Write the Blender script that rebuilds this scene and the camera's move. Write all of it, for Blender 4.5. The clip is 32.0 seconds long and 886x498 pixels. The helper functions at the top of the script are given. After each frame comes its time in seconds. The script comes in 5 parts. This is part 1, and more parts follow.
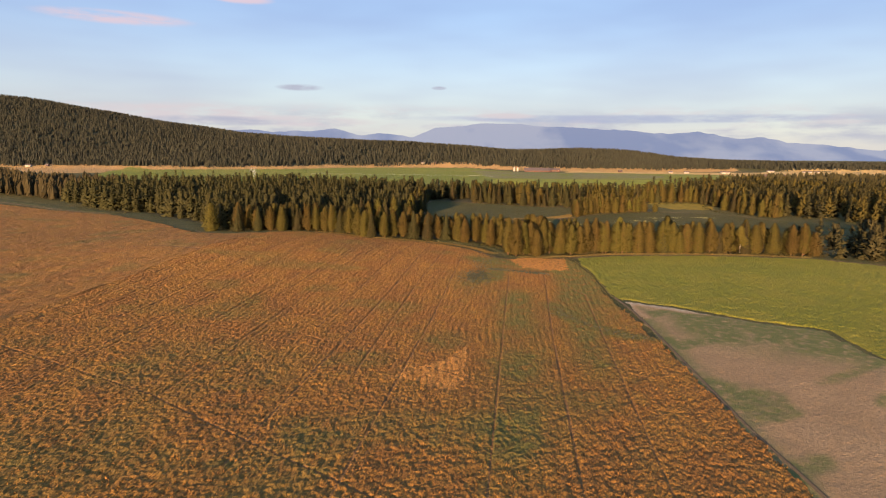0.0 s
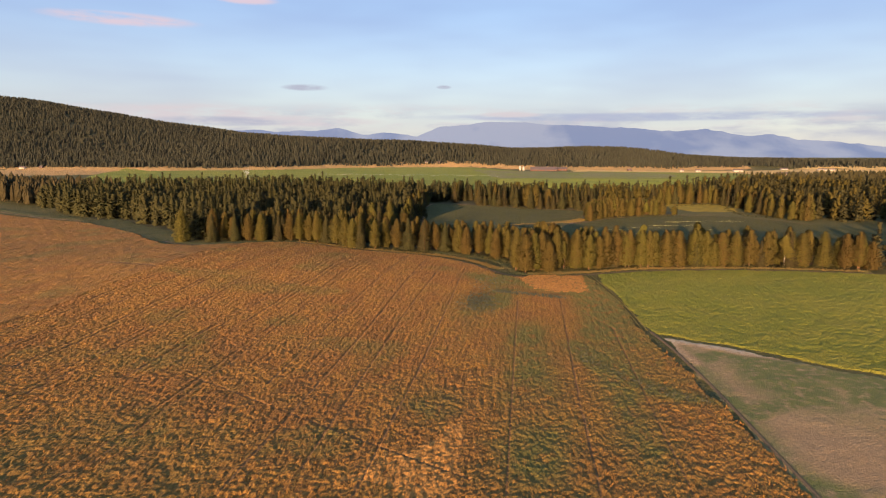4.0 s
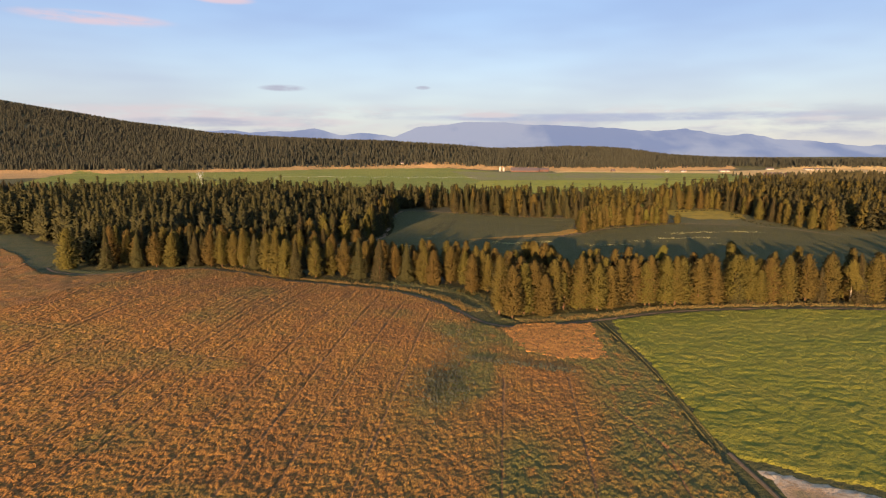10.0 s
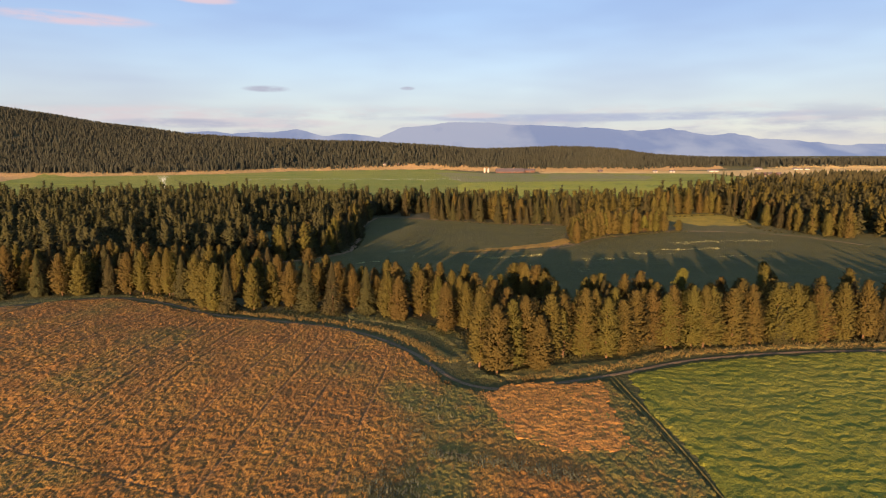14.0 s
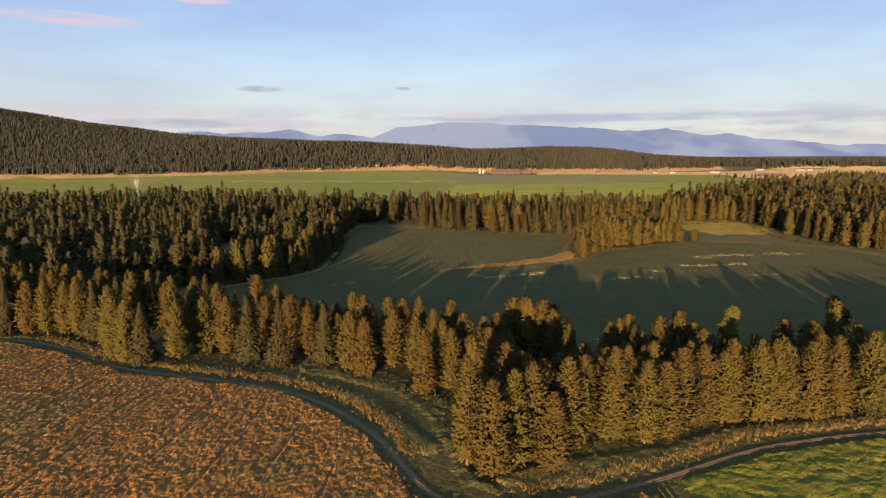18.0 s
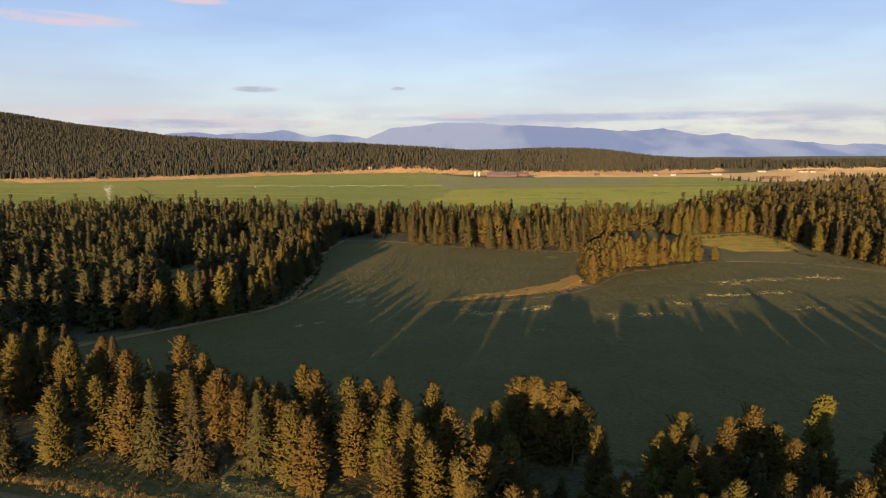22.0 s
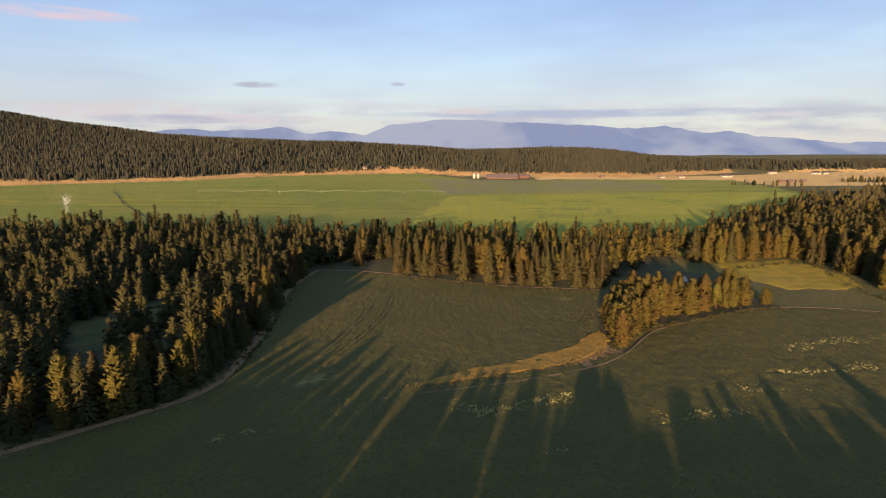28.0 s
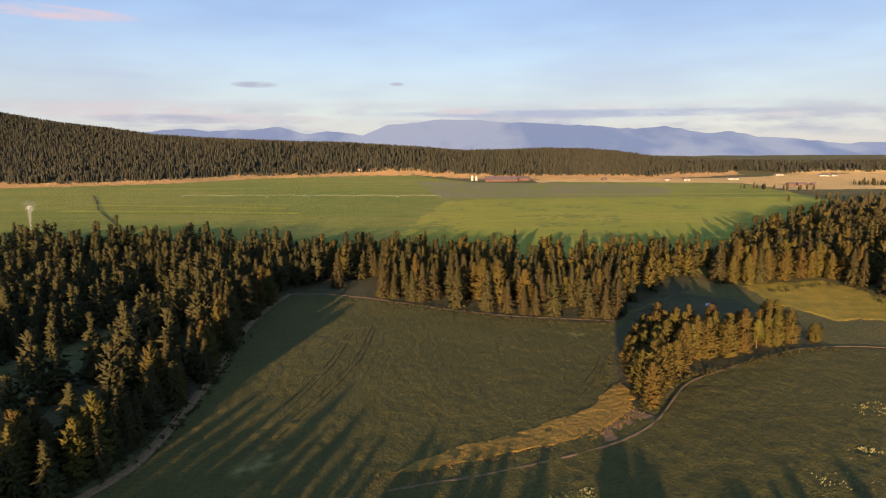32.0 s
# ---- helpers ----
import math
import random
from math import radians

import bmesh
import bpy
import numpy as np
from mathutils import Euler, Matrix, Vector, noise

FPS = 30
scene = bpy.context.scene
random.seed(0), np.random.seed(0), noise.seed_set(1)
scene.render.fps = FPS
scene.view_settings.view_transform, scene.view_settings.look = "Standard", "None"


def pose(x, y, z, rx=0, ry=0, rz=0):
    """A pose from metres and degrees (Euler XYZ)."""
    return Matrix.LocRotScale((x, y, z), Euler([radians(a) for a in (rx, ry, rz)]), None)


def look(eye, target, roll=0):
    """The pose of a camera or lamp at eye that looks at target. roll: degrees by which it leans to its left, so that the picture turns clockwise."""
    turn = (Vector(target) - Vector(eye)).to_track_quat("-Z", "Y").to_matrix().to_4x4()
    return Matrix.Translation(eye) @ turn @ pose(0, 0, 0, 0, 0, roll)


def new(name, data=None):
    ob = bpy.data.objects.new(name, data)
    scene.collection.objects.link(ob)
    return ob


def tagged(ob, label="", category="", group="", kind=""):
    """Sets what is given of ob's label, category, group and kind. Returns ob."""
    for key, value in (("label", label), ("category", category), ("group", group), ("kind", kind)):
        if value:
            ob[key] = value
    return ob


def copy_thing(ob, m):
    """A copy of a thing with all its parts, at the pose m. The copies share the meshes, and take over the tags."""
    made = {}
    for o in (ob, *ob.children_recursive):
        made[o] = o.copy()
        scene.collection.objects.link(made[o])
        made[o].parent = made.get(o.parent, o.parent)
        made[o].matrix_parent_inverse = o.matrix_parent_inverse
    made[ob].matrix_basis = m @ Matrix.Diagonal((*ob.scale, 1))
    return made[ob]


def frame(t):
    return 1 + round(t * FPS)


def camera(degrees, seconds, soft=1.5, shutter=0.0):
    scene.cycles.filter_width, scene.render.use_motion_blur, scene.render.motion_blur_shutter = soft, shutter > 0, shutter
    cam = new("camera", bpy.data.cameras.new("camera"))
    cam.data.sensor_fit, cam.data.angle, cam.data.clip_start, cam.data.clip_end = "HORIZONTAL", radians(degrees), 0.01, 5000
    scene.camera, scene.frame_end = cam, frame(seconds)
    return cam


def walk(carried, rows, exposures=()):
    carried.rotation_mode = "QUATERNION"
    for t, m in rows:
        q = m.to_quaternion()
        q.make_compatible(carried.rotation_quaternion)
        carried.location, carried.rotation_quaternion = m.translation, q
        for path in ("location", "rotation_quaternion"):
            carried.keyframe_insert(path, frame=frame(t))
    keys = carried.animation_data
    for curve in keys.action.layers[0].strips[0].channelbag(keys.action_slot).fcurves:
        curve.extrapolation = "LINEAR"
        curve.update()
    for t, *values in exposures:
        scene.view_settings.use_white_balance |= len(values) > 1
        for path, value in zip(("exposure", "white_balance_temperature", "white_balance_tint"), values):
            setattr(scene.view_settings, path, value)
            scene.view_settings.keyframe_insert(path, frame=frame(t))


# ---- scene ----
cam = camera(71.3, 32.0, soft=1.2)
PATH = [
    (0, (-0.00, 0.00, 48.14), (-12.02, 98.01, 32.35), 0.63),
    (0.5, (-0.23, 4.54, 48.15), (-12.39, 102.54, 32.37), 0.56),
    (1, (-0.45, 9.11, 48.19), (-12.82, 107.08, 32.39), 0.49),
    (1.5, (-0.63, 13.91, 48.22), (-13.17, 111.86, 32.45), 0.43),
    (2, (-0.77, 19.02, 48.11), (-13.44, 116.95, 32.32), 0.39),
    (2.5, (-0.93, 24.17, 47.97), (-13.74, 122.07, 32.15), 0.39),
    (3, (-1.17, 29.29, 48.08), (-14.07, 127.18, 32.18), 0.38),
    (3.5, (-1.47, 34.44, 48.19), (-14.39, 132.31, 32.24), 0.32),
    (5.5, (-2.14, 55.99, 47.68), (-14.95, 153.90, 31.85), 0.20),
    (6, (-2.41, 61.61, 47.59), (-15.16, 159.53, 31.80), 0.21),
    (6.5, (-2.56, 67.19, 47.58), (-15.28, 165.11, 31.77), 0.21),
    (7, (-2.70, 72.74, 47.59), (-15.38, 170.67, 31.80), 0.21),
    (7.5, (-2.81, 78.36, 47.58), (-15.47, 176.29, 31.78), 0.23),
    (8, (-3.04, 84.06, 47.60), (-15.28, 182.04, 31.78), 0.24),
    (8.5, (-3.22, 89.68, 47.61), (-15.22, 187.68, 31.78), 0.19),
    (9, (-3.25, 95.33, 47.61), (-14.74, 193.40, 31.78), 0.16),
    (9.5, (-3.36, 101.05, 47.69), (-14.64, 199.14, 31.84), 0.12),
    (10, (-3.47, 106.75, 47.70), (-13.20, 205.01, 31.85), 0.11),
    (10.5, (-3.55, 112.38, 47.66), (-12.69, 210.69, 31.82), 0.11),
    (11, (-3.58, 117.91, 47.52), (-12.17, 216.28, 31.74), 0.12),
    (11.5, (-3.54, 123.32, 47.44), (-11.69, 221.73, 31.70), 0.11),
    (12, (-3.40, 128.73, 47.51), (-11.27, 227.17, 31.77), 0.07),
    (12.5, (-3.22, 134.05, 47.54), (-10.94, 232.50, 31.79), -0.01),
    (13, (-2.99, 139.32, 47.61), (-10.62, 237.78, 31.85), -0.06),
    (13.5, (-2.81, 144.65, 47.71), (-10.35, 243.11, 31.95), -0.08),
    (15.5, (-1.79, 164.50, 48.31), (-8.99, 262.99, 32.54), -0.15),
    (16, (-1.78, 169.79, 48.22), (-8.89, 268.28, 32.47), -0.14),
    (16.5, (-1.84, 175.16, 48.15), (-8.84, 273.66, 32.41), -0.11),
    (17, (-1.94, 180.47, 48.12), (-8.79, 278.99, 32.37), -0.11),
    (17.5, (-1.96, 185.67, 48.21), (-8.77, 284.19, 32.46), -0.09),
    (18, (-1.99, 190.69, 48.47), (-8.73, 289.21, 32.74), -0.13),
    (18.5, (-2.04, 195.61, 48.87), (-8.71, 294.14, 33.11), -0.15),
    (19, (-1.98, 200.48, 49.33), (-8.61, 299.00, 33.56), -0.16),
    (19.5, (-1.89, 205.39, 49.78), (-8.48, 303.91, 34.01), -0.18),
    (20, (-1.79, 210.36, 50.25), (-8.32, 308.90, 34.50), -0.21),
    (20.5, (-1.75, 215.34, 50.85), (-8.15, 313.88, 35.09), -0.23),
    (21, (-1.80, 220.32, 51.45), (-8.09, 318.87, 35.72), -0.25),
    (21.5, (-1.78, 225.25, 52.08), (-7.98, 323.81, 36.34), -0.26),
    (22, (-1.81, 230.04, 52.80), (-7.90, 328.60, 37.07), -0.24),
    (22.5, (-1.72, 234.88, 53.47), (-7.78, 333.45, 37.75), -0.21),
    (23, (-1.58, 239.82, 54.14), (-7.62, 338.39, 38.41), -0.21),
    (23.5, (-1.60, 244.74, 54.80), (-7.62, 343.32, 39.08), -0.20),
    (24, (-1.66, 249.68, 55.60), (-7.63, 348.25, 39.84), -0.18),
    (24.5, (-1.65, 254.66, 56.44), (-7.64, 353.23, 40.66), -0.17),
    (25, (-1.63, 259.61, 57.22), (-7.59, 358.17, 41.45), -0.14),
    (25.5, (-1.49, 264.64, 57.93), (-7.46, 363.21, 42.17), -0.10),
    (27.5, (-1.36, 284.66, 60.99), (-7.36, 383.16, 44.82), -0.10),
    (28, (-1.24, 289.75, 61.74), (-7.24, 388.22, 45.38), -0.12),
    (28.5, (-1.10, 294.88, 62.43), (-7.11, 393.33, 45.98), -0.11),
    (29, (-0.95, 300.11, 63.08), (-6.95, 398.56, 46.62), -0.10),
    (29.5, (-0.78, 305.41, 63.66), (-6.77, 403.87, 47.21), -0.12),
    (30, (-0.74, 310.76, 63.99), (-6.69, 409.22, 47.52), -0.17),
    (30.5, (-0.67, 315.99, 64.12), (-6.59, 414.45, 47.66), -0.19),
    (31, (-0.50, 321.09, 64.29), (-6.41, 419.56, 47.86), -0.18),
    (31.5, (-0.28, 325.99, 64.44), (-6.12, 424.46, 48.01), -0.16),
    (32, (0.00, 330.63, 64.48), (-5.83, 429.11, 48.11), -0.12),
]
walk(cam, [(t, look(eye, target, roll)) for t, eye, target, roll in PATH])

# ---- world, sun, exposure ----
SUN_AZ, SUN_EL = 190.4, 6.8      # compass turn from +y towards +x, and height, in degrees


def build_world():
    world = bpy.data.worlds.new("world")
    scene.world = world
    world.use_nodes = True
    nt = world.node_tree
    N, L = nt.nodes, nt.links
    N.clear()
    out, bg = N.new("ShaderNodeOutputWorld"), N.new("ShaderNodeBackground")
    sky = N.new("ShaderNodeTexSky")
    sky.sky_type, sky.sun_disc = "NISHITA", False
    sky.sun_elevation, sky.sun_rotation = radians(SUN_EL), radians(SUN_AZ)
    sky.altitude, sky.air_density, sky.dust_density, sky.ozone_density = 900, 1.0, 1.2, 1.2
    tc = N.new("ShaderNodeTexCoord")
    sep = N.new("ShaderNodeSeparateXYZ")
    L.new(tc.outputs["Generated"], sep.inputs[0])

    def math_node(op, a, b=None, c=None):
        n = N.new("ShaderNodeMath")
        n.operation = op
        for i, v in enumerate((a, b, c)):
            if v is None:
                continue
            if isinstance(v, (int, float)):
                n.inputs[i].default_value = v
            else:
                L.new(v, n.inputs[i])
        return n.outputs[0]

    def ramp(v, a, b, lo=0.0, hi=1.0):
        n = N.new("ShaderNodeMapRange")
        n.interpolation_type = "SMOOTHSTEP"
        L.new(v, n.inputs[0])
        for i, k in enumerate((a, b, lo, hi)):
            n.inputs[i + 1].default_value = k
        return n.outputs[0]

    az = math_node("ARCTAN2", sep.outputs[0], sep.outputs[1])
    el = math_node("ARCSINE", sep.outputs[2])
    comb = N.new("ShaderNodeCombineXYZ")
    L.new(az, comb.inputs[0])
    L.new(math_node("MULTIPLY", el, 5.0), comb.inputs[1])

    def cloud_noise(scale, detail, seed):
        n = N.new("ShaderNodeTexNoise")
        n.noise_dimensions = "4D"
        n.inputs["W"].default_value = seed
        n.inputs["Scale"].default_value = scale
        n.inputs["Detail"].default_value = detail
        n.inputs["Roughness"].default_value = 0.6
        L.new(comb.outputs[0], n.inputs["Vector"])
        return n.outputs[0]

    def mix(fac, a, b):
        n = N.new("ShaderNodeMix")
        n.data_type = "RGBA"
        L.new(fac, n.inputs[0])
        for i, v in ((6, a), (7, b)):
            if isinstance(v, tuple):
                n.inputs[i].default_value = (*v, 1)
            else:
                L.new(v, n.inputs[i])
        return n.outputs[2]

    def spot(a0, e0, wa, we):
        da = math_node("DIVIDE", math_node("SUBTRACT", az, radians(a0)), radians(wa))
        de = math_node("DIVIDE", math_node("SUBTRACT", el, radians(e0)), radians(we))
        d = math_node("ADD", math_node("MULTIPLY", da, da), math_node("MULTIPLY", de, de))
        return ramp(d, 0.15, 1.0, 1.0, 0.0)

    def times(a, b):
        return math_node("MULTIPLY", a, b)

    scale = N.new("ShaderNodeVectorMath")
    scale.operation = "SCALE"
    L.new(sky.outputs[0], scale.inputs[0])
    scale.inputs["Scale"].default_value = SKY
    # thin high veil, whiter towards the skyline
    veil_col = mix(ramp(el, radians(1.0), radians(13.0)), VEIL, VEIL_HIGH)
    veil = ramp(el, radians(12.0), radians(40.0), 0.92, 0.0)
    col = mix(times(veil, ramp(cloud_noise(2.2, 3.0, 1.0), 0.2, 0.75, 0.88, 1.0)), scale.outputs[0], veil_col)
    # bank of low cloud over the mountains
    low = times(ramp(el, radians(0.3), radians(1.6)), ramp(el, radians(2.2), radians(4.2), 1.0, 0.0))
    col = mix(times(low, ramp(cloud_noise(7.0, 6.0, 3.0), 0.42, 0.62, 0.0, 0.75)), col, CLOUD_GREY)
    lit = times(ramp(el, radians(1.2), radians(2.6)), ramp(el, radians(2.8), radians(4.4), 1.0, 0.0))
    col = mix(times(lit, ramp(cloud_noise(11.0, 8.0, 8.0), 0.48, 0.62, 0.0, 0.55)), col, CLOUD_LIT)
    streak = spot(9.0, 2.85, 22.0, 0.45)
    col = mix(times(streak, ramp(cloud_noise(13.0, 6.0, 5.0), 0.30, 0.6, 0.1, 0.8)), col, CLOUD_BLUE)
    for a0, e0, wa, we, c in ((-34.0, 10.0, 6.5, 0.62, CLOUD_PINK), (-24.5, 12.2, 3.0, 0.45, CLOUD_PINK), (-30.0, 2.9, 9.0, 0.95, CLOUD_LIT), (-1.5, 3.1, 3.5, 0.3, CLOUD_LIT), (-21.0, 2.4, 9.0, 0.6, CLOUD_LIT), (-27.0, 2.3, 7.0, 0.5, CLOUD_GREY),
                              (-19.8, 5.3, 2.4, 0.34, CLOUD_GREY), (-7.5, 5.5, 0.8, 0.2, CLOUD_GREY)):
        col = mix(times(spot(a0, e0, wa, we), ramp(cloud_noise(15.0, 7.0, 11.0 + a0), 0.30, 0.60, 0.0, 0.9)), col, c)
    L.new(col, bg.inputs[0])
    bg.inputs[1].default_value = 1.0
    L.new(bg.outputs[0], out.inputs[0])


SKY = 0.15
VEIL = (0.176, 0.182, 0.213)
VEIL_HIGH = (0.109, 0.150, 0.252)
CLOUD_LIT = (0.235, 0.212, 0.22)
CLOUD_PINK = (0.255, 0.205, 0.23)
CLOUD_GREY = (0.158, 0.163, 0.198)
CLOUD_BLUE = (0.145, 0.16, 0.215)
build_world()
sun = new("sun", bpy.data.lights.new("sun", "SUN"))
sun.data.energy, sun.data.angle, sun.data.color = 5.0, radians(0.6), (1.0, 0.62, 0.32)
a, e = radians(SUN_AZ), radians(SUN_EL)
sun.matrix_world = look((0, 0, 300), Vector((0, 0, 300)) - Vector((math.sin(a) * math.cos(e), math.cos(a) * math.cos(e), math.sin(e))))
scene.view_settings.exposure = 1.60


# ---- numbers for relief ----
def ss(a, b, v):
    k = np.clip((np.asarray(v, float) - a) / (b - a), 0, 1)
    return k * k * (3 - 2 * k)


def vnoise(x, y, size, seed=0):
    """Smooth value noise from 0 to 1 with features of that size in metres."""
    x, y = np.asarray(x, float) / size, np.asarray(y, float) / size
    i, j = np.floor(x), np.floor(y)
    u, v = x - i, y - j
    u, v = u * u * (3 - 2 * u), v * v * (3 - 2 * v)

    def cell(p, q):
        s = np.sin(p * 127.1 + q * 311.7 + seed * 74.7) * 43758.5453
        return s - np.floor(s)
    return (cell(i, j) * (1 - u) + cell(i + 1, j) * u) * (1 - v) + (cell(i, j + 1) * (1 - u) + cell(i + 1, j + 1) * u) * v


CREST_X = (-2600, -1800, -1385, -975, -592, -292, -39, 207, 310, 447, 700, 1063, 1600, 2600)
CREST_Z = (230, 211, 145, 87, 72, 55, 41, 46, 42, 26, 16, 8, 10, 14)
FOOT_X = (-2600, -1100, -770, -560, -450, -300, -150, 0, 300, 600, 1000, 2600)
FOOT_Y = (1150, 1230, 1262, 1390, 1590, 1700, 1730, 1560, 1560, 1800, 1850, 1850)


def height(x, y):
    x, y = np.asarray(x, float), np.asarray(y, float)
    h = 4.0 * np.exp(-((x + 120) / 75) ** 2 - ((y - 275) / 70) ** 2) + 1.8 * (1 - ss(240, 330, y))
    h = h - 1.5 * ss(330, 480, y) * (1 - ss(560, 700, y))
    crest, foot = np.interp(x, CREST_X, CREST_Z), np.interp(x, FOOT_X, FOOT_Y)
    k = np.clip((y - foot) / (2000 - foot), 0, 1)
    h = h + 3.8 * ss(-15, 60, y - foot) * (1 - 0.5 * ss(2100, 3200, y))
    h = h + (crest - 3.8) * (0.35 * k + 0.65 * k * k * (3 - 2 * k)) * (1 - 0.5 * ss(2100, 3200, y))
    h = h + 1.2 * (vnoise(x, y, 140, 3) - 0.5) * ss(700, 1100, y) + 9 * (vnoise(x, y, 190, 5) - 0.5) * k
    return h


def inside(poly, x, y):
    """Which of the points lie in the polygon."""
    r = np.zeros(np.shape(x), bool)
    n = len(poly)
    for i in range(n):
        (x0, y0), (x1, y1) = poly[i], poly[(i + 1) % n]
        if y0 == y1:
            continue
        r ^= ((y0 > y) != (y1 > y)) & (x < (x1 - x0) * (y - y0) / (y1 - y0) + x0)
    return r


def near_line(line, x, y):
    """The distance of the points from a broken line."""
    d = np.full(np.shape(x), 1e9)
    for (x0, y0), (x1, y1) in zip(line, line[1:]):
        dx, dy = x1 - x0, y1 - y0
        k = np.clip(((x - x0) * dx + (y - y0) * dy) / (dx * dx + dy * dy), 0, 1)
        d = np.minimum(d, np.hypot(x - x0 - k * dx, y - y0 - k * dy))
    return d


# ---- materials ----
def material(name, colours, sizes=(6.0, 0.8), rough=0.9, bump=0.3, bump_size=0.4, tree=False, weeds=None, stretch=None, fuzz=0.0, crinkle=0.0, rows=None, grain=(0.42, 0.68), ripe=None):
    """colours: main, second (broad drift), third (fine grain)."""
    m = bpy.data.materials.new(name)
    m.use_nodes = True
    nt = m.node_tree
    N, L = nt.nodes, nt.links
    bsdf = N["Principled BSDF"]
    bsdf.inputs["Roughness"].default_value = rough
    bsdf.inputs["Specular IOR Level"].default_value = 0.15
    if fuzz:                                     # upright stems catch low light
        bsdf.inputs["Sheen Weight"].default_value = fuzz
        bsdf.inputs["Sheen Roughness"].default_value = 0.6
    tc = N.new("ShaderNodeTexCoord")
    vec = tc.outputs["Object"]
    if stretch:
        mp = N.new("ShaderNodeMapping")
        mp.inputs["Rotation"].default_value = (0, 0, radians(stretch[2]))
        mp.inputs["Scale"].default_value = (stretch[0], stretch[1], 1)
        L.new(vec, mp.inputs[0])
        vec = mp.outputs[0]

    def tex(size, detail=4.0, v=vec):
        n = N.new("ShaderNodeTexNoise")
        n.inputs["Scale"].default_value = 1.0 / size
        n.inputs["Detail"].default_value = detail
        n.inputs["Roughness"].default_value = 0.62
        n.inputs["Distortion"].default_value = crinkle
        L.new(v, n.inputs["Vector"])
        return n.outputs[0]

    def ramp(v, a, b):
        n = N.new("ShaderNodeMapRange")
        n.interpolation_type = "SMOOTHSTEP"
        n.inputs[1].default_value, n.inputs[2].default_value = a, b
        L.new(v, n.inputs[0])
        return n.outputs[0]

    def mix(fac, a, b):
        n = N.new("ShaderNodeMix")
        n.data_type = "RGBA"
        if isinstance(fac, float):
            n.inputs[0].default_value = fac
        else:
            L.new(fac, n.inputs[0])
        for i, v in ((6, a), (7, b)):
            if isinstance(v, tuple):
                n.inputs[i].default_value = (*v, 1)
            else:
                L.new(v, n.inputs[i])
        return n.outputs[2]

    col = mix(ramp(tex(sizes[0], 3.0), 0.38, 0.62), colours[0], colours[1])
    col = mix(ramp(tex(sizes[1], 5.0), *grain), col, colours[2])
    if rows:                                     # drill rows: thin streaks along the field
        mp2 = N.new("ShaderNodeMapping")
        mp2.inputs["Rotation"].default_value = (0, 0, radians(rows[2]))
        mp2.inputs["Scale"].default_value = (1.0, rows[1], 1)
        L.new(tc.outputs["Object"], mp2.inputs[0])
        thin = N.new("ShaderNodeMath")
        thin.operation = "MULTIPLY"
        L.new(ramp(tex(rows[0], 2.0, mp2.outputs[0]), 0.50, 0.60), thin.inputs[0])
        thin.inputs[1].default_value = rows[3]
        col = mix(thin.outputs[0], col, colours[2])
    if weeds:
        at = N.new("ShaderNodeAttribute")
        at.attribute_name = "weed"
        if ripe:                                 # below nought: ripe standing crop
            neg = N.new("ShaderNodeMath")
            neg.operation, neg.use_clamp = "MULTIPLY", True
            L.new(at.outputs["Fac"], neg.inputs[0])
            neg.inputs[1].default_value = -1.0
            soft = N.new("ShaderNodeMath")
            soft.operation = "MULTIPLY"
            L.new(neg.outputs[0], soft.inputs[0])
            L.new(ramp(tex(0.9, 5.0), 0.34, 0.56), soft.inputs[1])
            col = mix(soft.outputs[0], col, ripe)
        mul = N.new("ShaderNodeMath")
        mul.operation, mul.use_clamp = "MULTIPLY", True
        L.new(at.outputs["Fac"], mul.inputs[0])
        L.new(ramp(tex(2.2, 4.0), 0.22, 0.55), mul.inputs[1])
        col = mix(mul.outputs[0], col, weeds)
    if tree:
        oi, geo = N.new("ShaderNodeObjectInfo"), N.new("ShaderNodeNewGeometry")
        hsv = N.new("ShaderNodeHueSaturation")
        add = N.new("ShaderNodeMath")
        add.operation = "MULTIPLY_ADD"
        L.new(oi.outputs["Random"], add.inputs[0])
        add.inputs[1].default_value, add.inputs[2].default_value = 0.045, 0.482
        L.new(add.outputs[0], hsv.inputs["Hue"])
        val = N.new("ShaderNodeMath")
        val.operation = "MULTIPLY_ADD"
        L.new(geo.outputs["Random Per Island"], val.inputs[0])
        val.inputs[1].default_value, val.inputs[2].default_value = 0.4, 0.8
        L.new(val.outputs[0], hsv.inputs["Value"])
        L.new(col, hsv.inputs["Color"])
        col = hsv.outputs[0]
    L.new(col, bsdf.inputs["Base Color"])
    if tree:                                     # leaves let some light through
        thin, both = N.new("ShaderNodeBsdfTranslucent"), N.new("ShaderNodeMixShader")
        L.new(col, thin.inputs[0])
        both.inputs[0].default_value = 0.28
        L.new(bsdf.outputs[0], both.inputs[1])
        L.new(thin.outputs[0], both.inputs[2])
        L.new(both.outputs[0], N["Material Output"].inputs[0])
    if fuzz:
        up = N.new("ShaderNodeVectorMath")
        up.operation = "SCALE"
        up.inputs["Scale"].default_value = 2.2
        L.new(col, up.inputs[0])
        L.new(up.outputs[0], bsdf.inputs["Sheen Tint"])
    if bump:
        b = N.new("ShaderNodeBump")
        b.inputs["Strength"].default_value = bump
        b.inputs["Distance"].default_value = bump_size * 1.5
        L.new(tex(bump_size * 1.6, 5.0), b.inputs["Height"])
        L.new(b.outputs[0], bsdf.inputs["Normal"])
    return m


